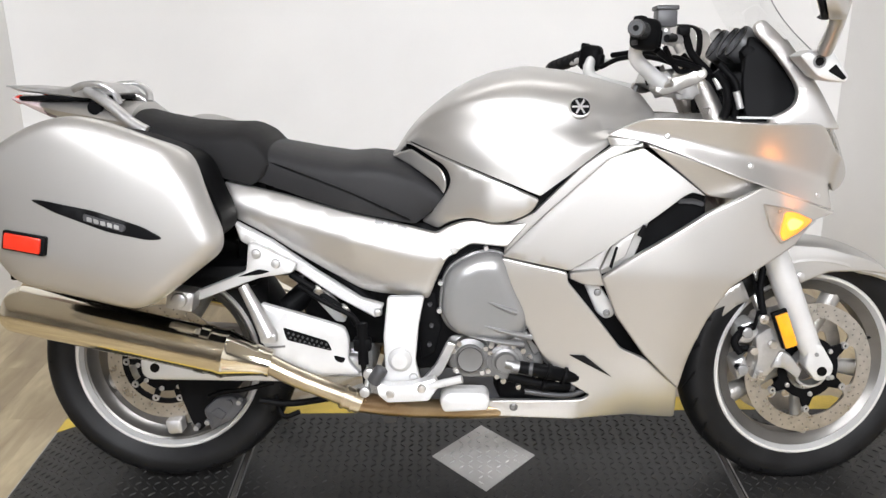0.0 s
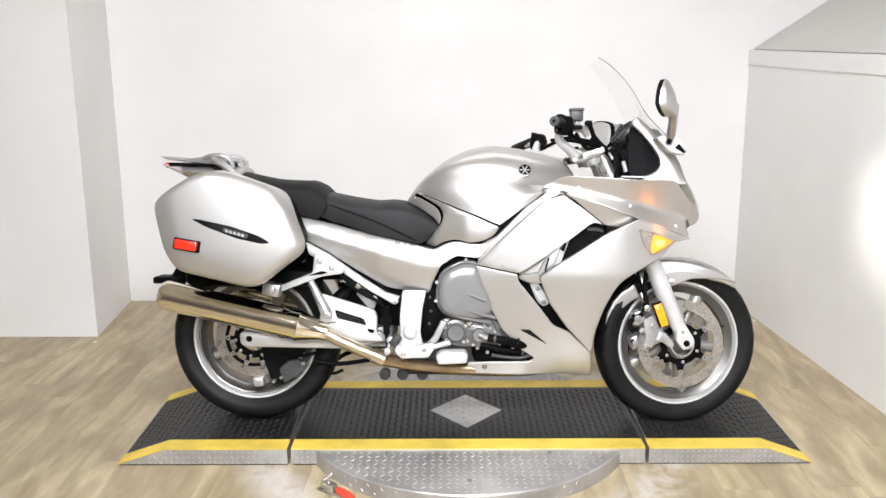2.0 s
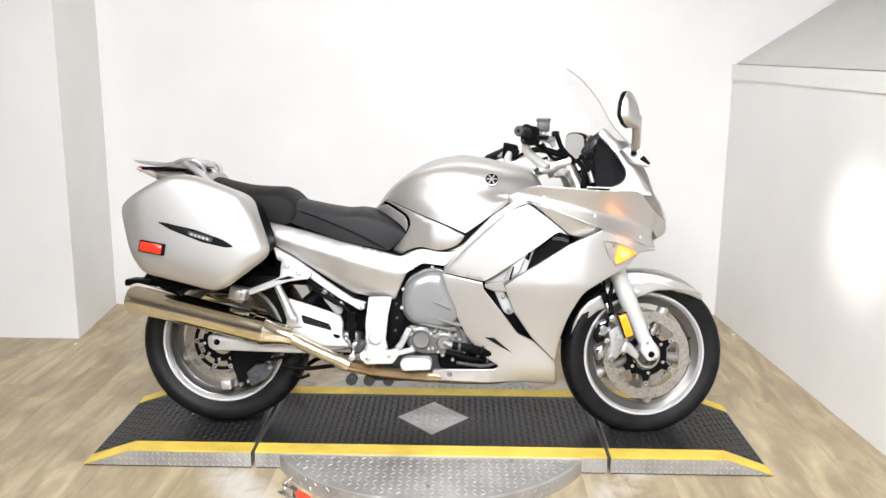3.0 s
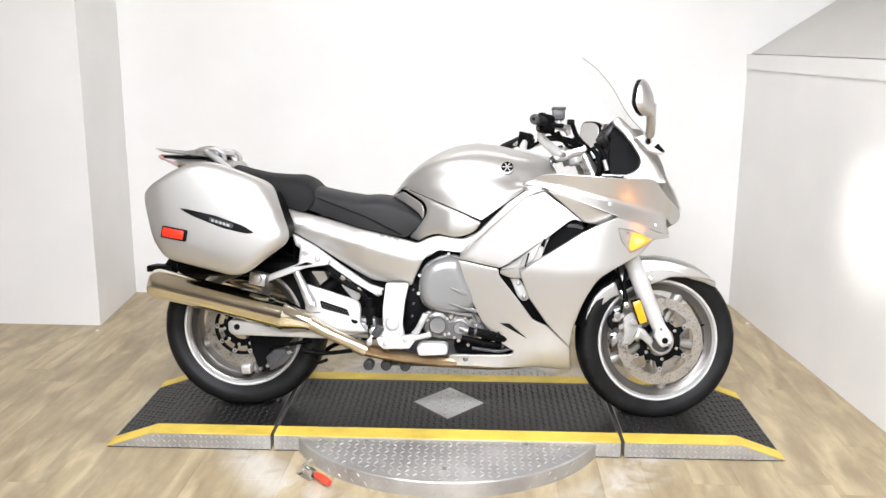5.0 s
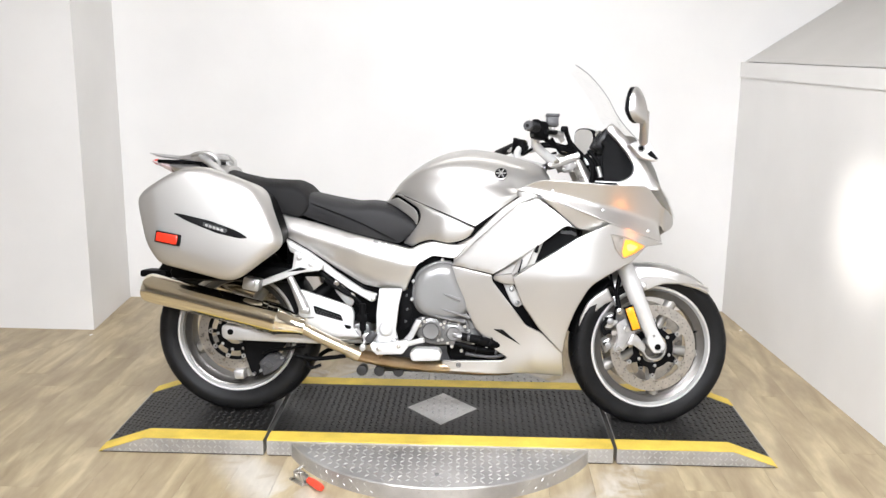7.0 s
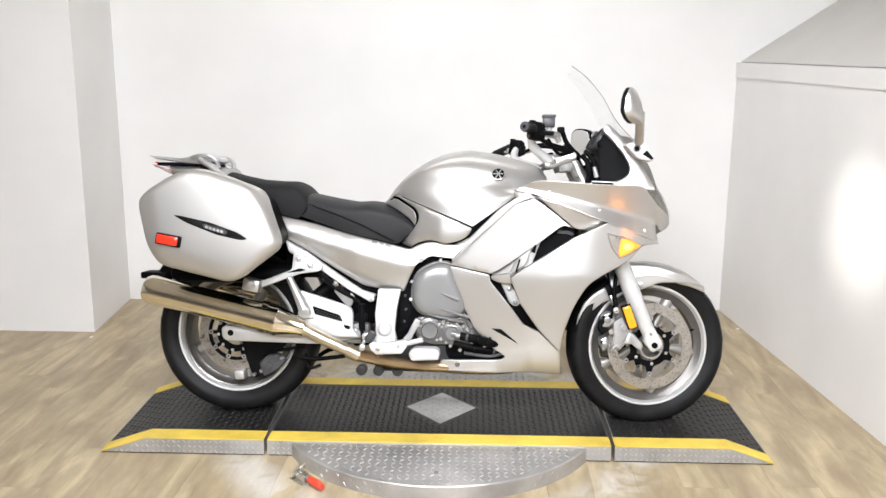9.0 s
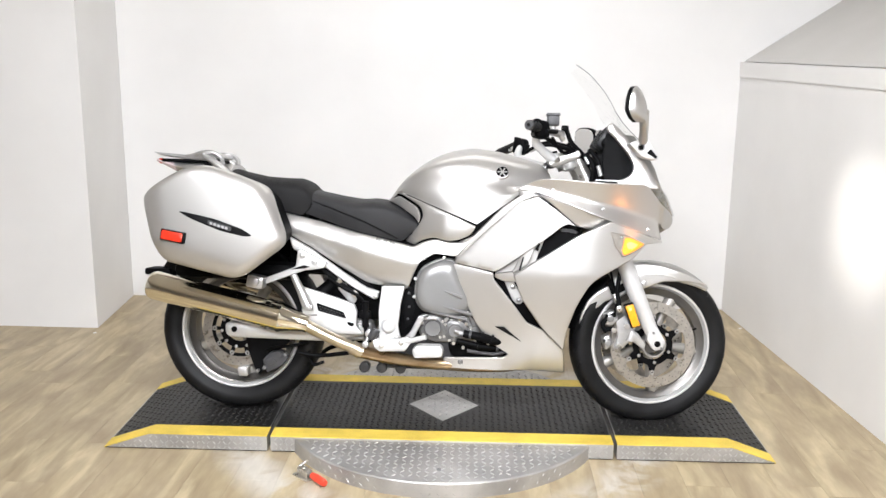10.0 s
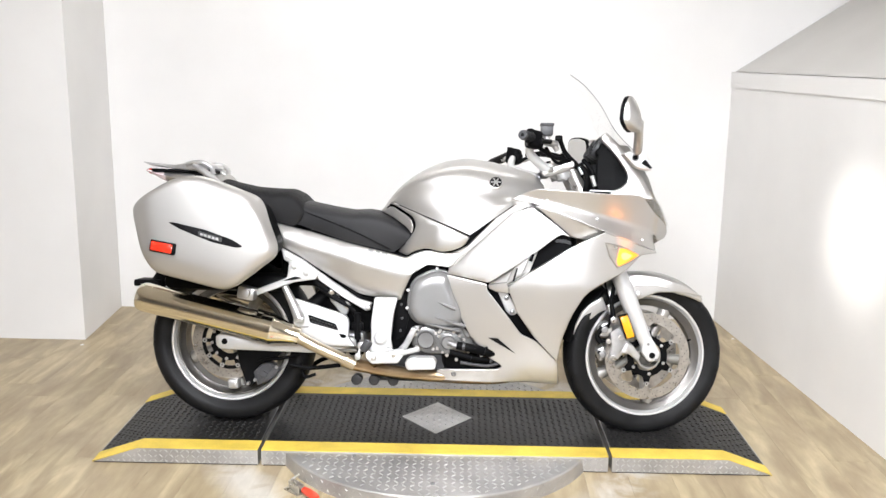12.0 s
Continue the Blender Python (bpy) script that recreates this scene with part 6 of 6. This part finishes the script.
# handlebars and cockpit
for s in (-1, 1):
    gx, gz, ex, ez = (0.0, 0.0, 0.0, 0.0) if s < 0 else (-0.050, -0.038, -0.016, -0.028)
    g0, g1 = Vector((0.320 + gx, s * 0.243, 1.070 + gz)), Vector(((0.287 if s < 0 else 0.262) + gx + ex, s * 0.356, 1.068 + gz + ez))
    bar = part("handlebar", tube([(0.398 + gx * 0.3, s * 0.132, 0.952 + gz * 0.4), (0.355 + gx * 0.7, s * 0.150, 0.985 + gz * 0.8), (0.325 + gx, s * 0.166, 1.012 + gz), (0.320 + gx, s * 0.182, 1.036 + gz), (0.324 + gx, s * 0.218, 1.062 + gz), g0.lerp(g1, 0.8)], 0.014, seg=18, radii=[0.019, 0.0165, 0.0155, 0.0145, 0.011, 0.011]), M_SILVER_W, bike, "cast aluminium handlebar")
    part("grip", tube([g0, g0.lerp(g1, 0.5), g1], 0.0165, seg=18), M_RUBBER, bar)
    pieces("grip_ridge", [tube([g0.lerp(g1, u), g0.lerp(g1, u + 0.035)], 0.0182, seg=16, n=1) for u in (0.05, 0.22, 0.39, 0.56, 0.73, 0.90)], M_RUBBER, bar)
    part("bar_end", tube([g1, g1.lerp(g0, -0.10)], 0.0165, seg=18, radii=[0.0175, 0.014]), M_DARK, bar)
    part("end_screw", tube([g1.lerp(g0, -0.099), g1.lerp(g0, -0.112)], 0.006, seg=10, n=1), M_BLACK, bar)
    turn = pose(0.333 + gx, s * 0.218, 1.063 + gz, 0, 8, s * -25)
    part("switch_box", join(moved(box(-0.030, 0.026, -0.026, 0.024, -0.034, 0.032, 0.016, 3), turn), moved(box(-0.030, -0.012, -0.016, 0.012, 0.004, 0.034, 0.004), turn), moved(box(0.006, 0.030, -0.02, 0.02, -0.026, 0.012, 0.005), turn)), M_BLACK, bar, "black switch housing")
    pieces("switch_button", [moved(box(-0.032, -0.024, -0.010, 0.002, -0.010, 0.002, 0.002), turn), moved(box(-0.031, -0.024, -0.014, 0.006, -0.027, -0.017, 0.002), turn)], M_DARK, bar)
    part("lever", tube([(0.392 + gx, s * 0.20, 1.058 + gz), (0.382 + gx, s * 0.27, 1.052 + gz), (0.345 + gx, s * 0.36, 1.048 + gz)], 0.006, flat=1.3), M_BLACK if s < 0 else M_ALU, bar)
    if s < 0:
        part("brake_reservoir", join(box(0.357, 0.399, -0.215, -0.168, 1.078, 1.113, 0.004), box(0.354, 0.402, -0.218, -0.165, 1.112, 1.122, 0.003)), M_DARK, bar, "dark grey brake fluid reservoir")
        part("master_cylinder", join(rod((0.372, -0.205, 1.056), (0.415, -0.165, 1.050), 0.013, bevel=0.003), rod((0.378, -0.19, 1.078), (0.382, -0.19, 1.055), 0.010), rod((0.402, -0.178, 1.052), (0.418, -0.168, 1.030), 0.010)), M_ALU, bar, "bare aluminium master cylinder")
        part("hose_joint", box(0.410, 0.436, -0.18, -0.155, 1.062, 1.082, 0.005), M_BLACK, bar)
for s in (-1, 1):
    part("bar_clamp", panel([(0.366, 0.956), (0.371, 0.938), (0.396, 0.934), (0.470, 0.962), (0.487, 0.977), (0.478, 0.996), (0.455, 0.995)], lambda x, z: -0.152, 0.045, 0.007, flip=s > 0, r=0.012), M_SPOKE, bike, "cast aluminium bar clamp")
    part("clamp_bolt", rod((0.467, s * 0.150, 0.981), (0.467, s * 0.157, 0.981), 0.008, seg=8), M_STEEL, bike)
# hoses and cables between the bars and the dash
CABLES = (
    (0.0085, ((0.425, -0.165, 1.074), (0.436, -0.152, 1.050), (0.446, -0.145, 1.028), (0.466, -0.14, 1.005), (0.495, -0.13, 0.976), (0.515, -0.11, 0.92))),
    (0.007, ((0.33, 0.19, 1.03), (0.40, 0.10, 1.035), (0.45, 0.02, 1.01), (0.49, -0.02, 0.95), (0.50, -0.03, 0.90))),
    (0.0075, ((0.360, -0.21, 1.030), (0.395, -0.19, 1.008), (0.430, -0.165, 1.000), (0.475, -0.14, 0.985), (0.515, -0.11, 0.94))),
    (0.0065, ((0.350, -0.20, 1.035), (0.385, -0.17, 1.018), (0.430, -0.13, 1.012), (0.49, -0.10, 0.985), (0.53, -0.08, 0.95))),
    (0.006, ((0.375, -0.215, 1.035), (0.405, -0.18, 0.995), (0.425, -0.16, 0.985), (0.450, -0.15, 0.990))),
    (0.006, ((0.30, 0.18, 1.00), (0.34, 0.12, 1.02), (0.40, 0.04, 1.02), (0.47, -0.03, 0.99), (0.52, -0.06, 0.95))),
    (0.010, ((0.500, -0.15, 0.985), (0.522, -0.15, 0.955), (0.530, -0.15, 0.920), (0.525, -0.14, 0.885))),
    (0.008, ((0.515, -0.13, 1.000), (0.545, -0.15, 0.960), (0.552, -0.15, 0.920), (0.548, -0.14, 0.885))))
for r, line in CABLES:
    part("control_cable", tube(line, r, seg=10), M_BLACK, bike)
pieces("cable_end", [rod((0.500, -0.148, 0.972), (0.512, -0.150, 0.948), 0.0065, seg=10), rod((0.545, -0.16, 0.942), (0.556, -0.16, 0.905), 0.008, seg=10)], M_ALU, bike)
part("loom_block", join(box(0.54, 0.60, -0.14, 0.14, 0.90, 0.985, 0.012), box(0.51, 0.55, -0.12, 0.12, 0.885, 0.935, 0.01)), M_BLACK, bike)
part("top_yoke", join(moved(box(-0.045, 0.045, -0.14, 0.14, -0.016, 0.016, 0.008), pose(0.425, 0, 0.955, 0, 25, 0)), *[rod((0.452, s * 0.115, 0.93), (0.435, s * 0.115, 0.985), 0.028, bevel=0.004) for s in (-1, 1)]), M_ALU, bike, "aluminium top yoke")
for s in (-1, 1):
    part("yoke_cap", rod((0.437, s * 0.115, 0.983), (0.430, s * 0.115, 0.998), 0.016, seg=6), M_STEEL, bike)
    part("yoke_bolt", rod((0.39, s * 0.145, 0.955), (0.405, s * 0.158, 0.962), 0.008, seg=8), M_STEEL, bike)
part("wire_bundle", tube([(0.44, -0.08, 1.02), (0.47, -0.09, 0.985), (0.50, -0.10, 0.94), (0.52, -0.11, 0.90)], 0.012), M_BLACK, bike)
part("ignition_lock", rod((0.40, 0, 0.96), (0.39, 0, 0.995), 0.02), M_BLACK, bike)
gauge = part("instrument_pod", moved(join(box(-0.02, 0.025, -0.14, 0.14, -0.045, 0.045, 0.016)), pose(0.595, 0, 1.005, 0, -38, 0)), M_BLACK, bike, "black instrument pod")
DIAL = Vector((-0.85, 0, 0.53))
for gy in (-0.094, 0.0, 0.094):
    m = Matrix.Translation((0.572 + 0.004 * (gy == 0), gy * 0.9, 1.046)) @ DIAL.to_track_quat("-Y", "Z").to_matrix().to_4x4() @ Matrix.Scale(0.74, 4)
    hood = part("dial_hood", moved(lathe([(0.044, -0.004), (0.045, -0.016), (0.050, -0.019), (0.054, -0.013), (0.055, 0.020), (0.046, 0.036), (0.001, 0.042)], 0, 0, 40), m), M_DARK, gauge, "dark hood round a dial")
    part("dial", moved(lathe([(0.001, -0.004), (0.044, -0.004)], 0, 0, 32), m), M_DARK, hood, "dark round dial")
    part("dial_ring", moved(lathe([(0.0445, -0.0165), (0.0475, -0.0195), (0.051, -0.0195), (0.0525, -0.0165)], 0, 0, 36), m), M_BLACK_G, hood, "gloss black dial ring")
    part("needle", moved(box(-0.0015, 0.0015, -0.0075, -0.006, -0.006, 0.034), m @ pose(0, 0, 0, 0, 130, 0)), M_RED, hood)
part("dash_cover", join(box(0.56, 0.68, -0.16, 0.16, 0.84, 0.905, 0.02), moved(box(-0.015, 0.015, -0.15, 0.15, -0.085, 0.085, 0.01), pose(0.655, 0, 0.98, 0, -30, 0))), M_BLACK, bike, "black inner dash")
part("dash_shelf", loft(np.linspace(0.27, 0.66, 8), lambda x: [(lerp(x, 0.27, 0.12, 0.45, 0.21, 0.66, 0.215) * v, 0.882 - 0.012 * abs(v) + h) for v, h in ((-1, 0), (-0.5, 0.006), (0, 0.008), (0.5, 0.006), (1, 0), (1, -0.02), (-1, -0.02))]), M_SILVER, bike)

both("vent_slit", M_BLACK, bike, [(0.322, 0.640), (0.334, 0.664), (0.341, 0.662), (0.334, 0.634)], lambda x, z: -(half_width(x, z) - 0.0065), "", edge=0.0005, thick=0.002, r=0.002)
pieces("lug_bolt", [lathe([(0.001, -0.004), (0.007, -0.003), (0.009, 0.003)], bx, bz, 14, cy=-(half_width(bx, bz) - 0.048)) for bx, bz in ((0.272, 0.452), (0.250, 0.500))], M_ENG, bike)
pieces("fork_bolt", [rod((bx, -0.139, bz), (bx, -0.1455, bz), 0.005, seg=8) for bx, bz in ((0.766, 0.340), (0.796, 0.283))], M_ENG, bike)

# pipes and fittings low in the fairing opening
part("water_pipe", tube([(0.06, -0.198, 0.328), (0.10, -0.200, 0.326), (0.135, -0.196, 0.318), (0.16, -0.188, 0.310)], 0.009, seg=12), M_ENG, bike, "grey metal water pipe")
part("drain_hose", tube([(0.09, -0.172, 0.262), (0.14, -0.176, 0.256), (0.19, -0.172, 0.252), (0.235, -0.16, 0.262)], 0.006, seg=10), M_DARK, bike)
pieces("pipe_clip", [rod((x, -0.196 + 0.08 * (x - 0.13), z), (x + 0.007, -0.196 + 0.08 * (x - 0.13), z - 0.002), r, seg=16) for x, z, r in ((0.138, 0.3175, 0.0195), (0.175, 0.307, 0.0205), (0.128, 0.2835, 0.0125))], M_BLACK, bike)
pieces("opening_bolt", [rod((x, -0.16, z), (x, -0.176, z), 0.006, seg=8) for x, z in ((0.118, 0.302), (0.165, 0.290), (0.075, 0.272), (0.21, 0.285))], M_STEEL, bike)
part("filter_cover", lathe([(0.001, -0.016), (0.020, -0.015), (0.026, -0.008), (0.027, 0.02)], 0.155, 0.345, 24, cy=-0.150), M_ENG_L, bike)

# ---- floor planks ----
PW, PL = 0.152, 0.915


def plank_mesh():
    b = box(-PW / 2 + 0.0003, PW / 2 - 0.0003, -PL / 2 + 0.0003, PL / 2 - 0.0003, -0.008, 0.0, 0.0002, 1)
    me = bpy.data.meshes.new("plank")
    b.to_mesh(me)
    b.free()
    me.materials.append(M_WOOD)
    return me


PM = plank_mesh()
far_planks = []
rng = random.Random(5)
for i in range(-31, 22):
    x = i * PW
    off = rng.random() * PL
    for j in range(-8, 3):
        y = j * PL + off
        if y - PL / 2 > BACK + 0.05:
            continue
        near = -2.75 < x < 2.05 and -1.55 < y
        if near:
            ob = new("plank", PM)
            ob.parent = floor
            ob.matrix_basis = pose(x, y, 0)
        else:
            far_planks.append((x, y))
verts, faces = [], []
for x, y in far_planks:
    k = len(verts)
    verts += [(x + a * (PW / 2 - 0.0003), y + b * (PL / 2 - 0.0003), c) for c in (-0.008, 0.0) for a, b in ((-1, -1), (1, -1), (1, 1), (-1, 1))]
    faces += [tuple(k + q for q in f) for f in ((4, 5, 6, 7), (0, 1, 5, 4), (1, 2, 6, 5), (2, 3, 7, 6), (3, 0, 4, 7))]
me = bpy.data.meshes.new("planks_rest")
me.from_pydata(verts, [], faces)
me.materials.append(M_WOOD)
ob = new("planks_rest", me)
ob.parent = floor
tagged(ob, kind="stuff")
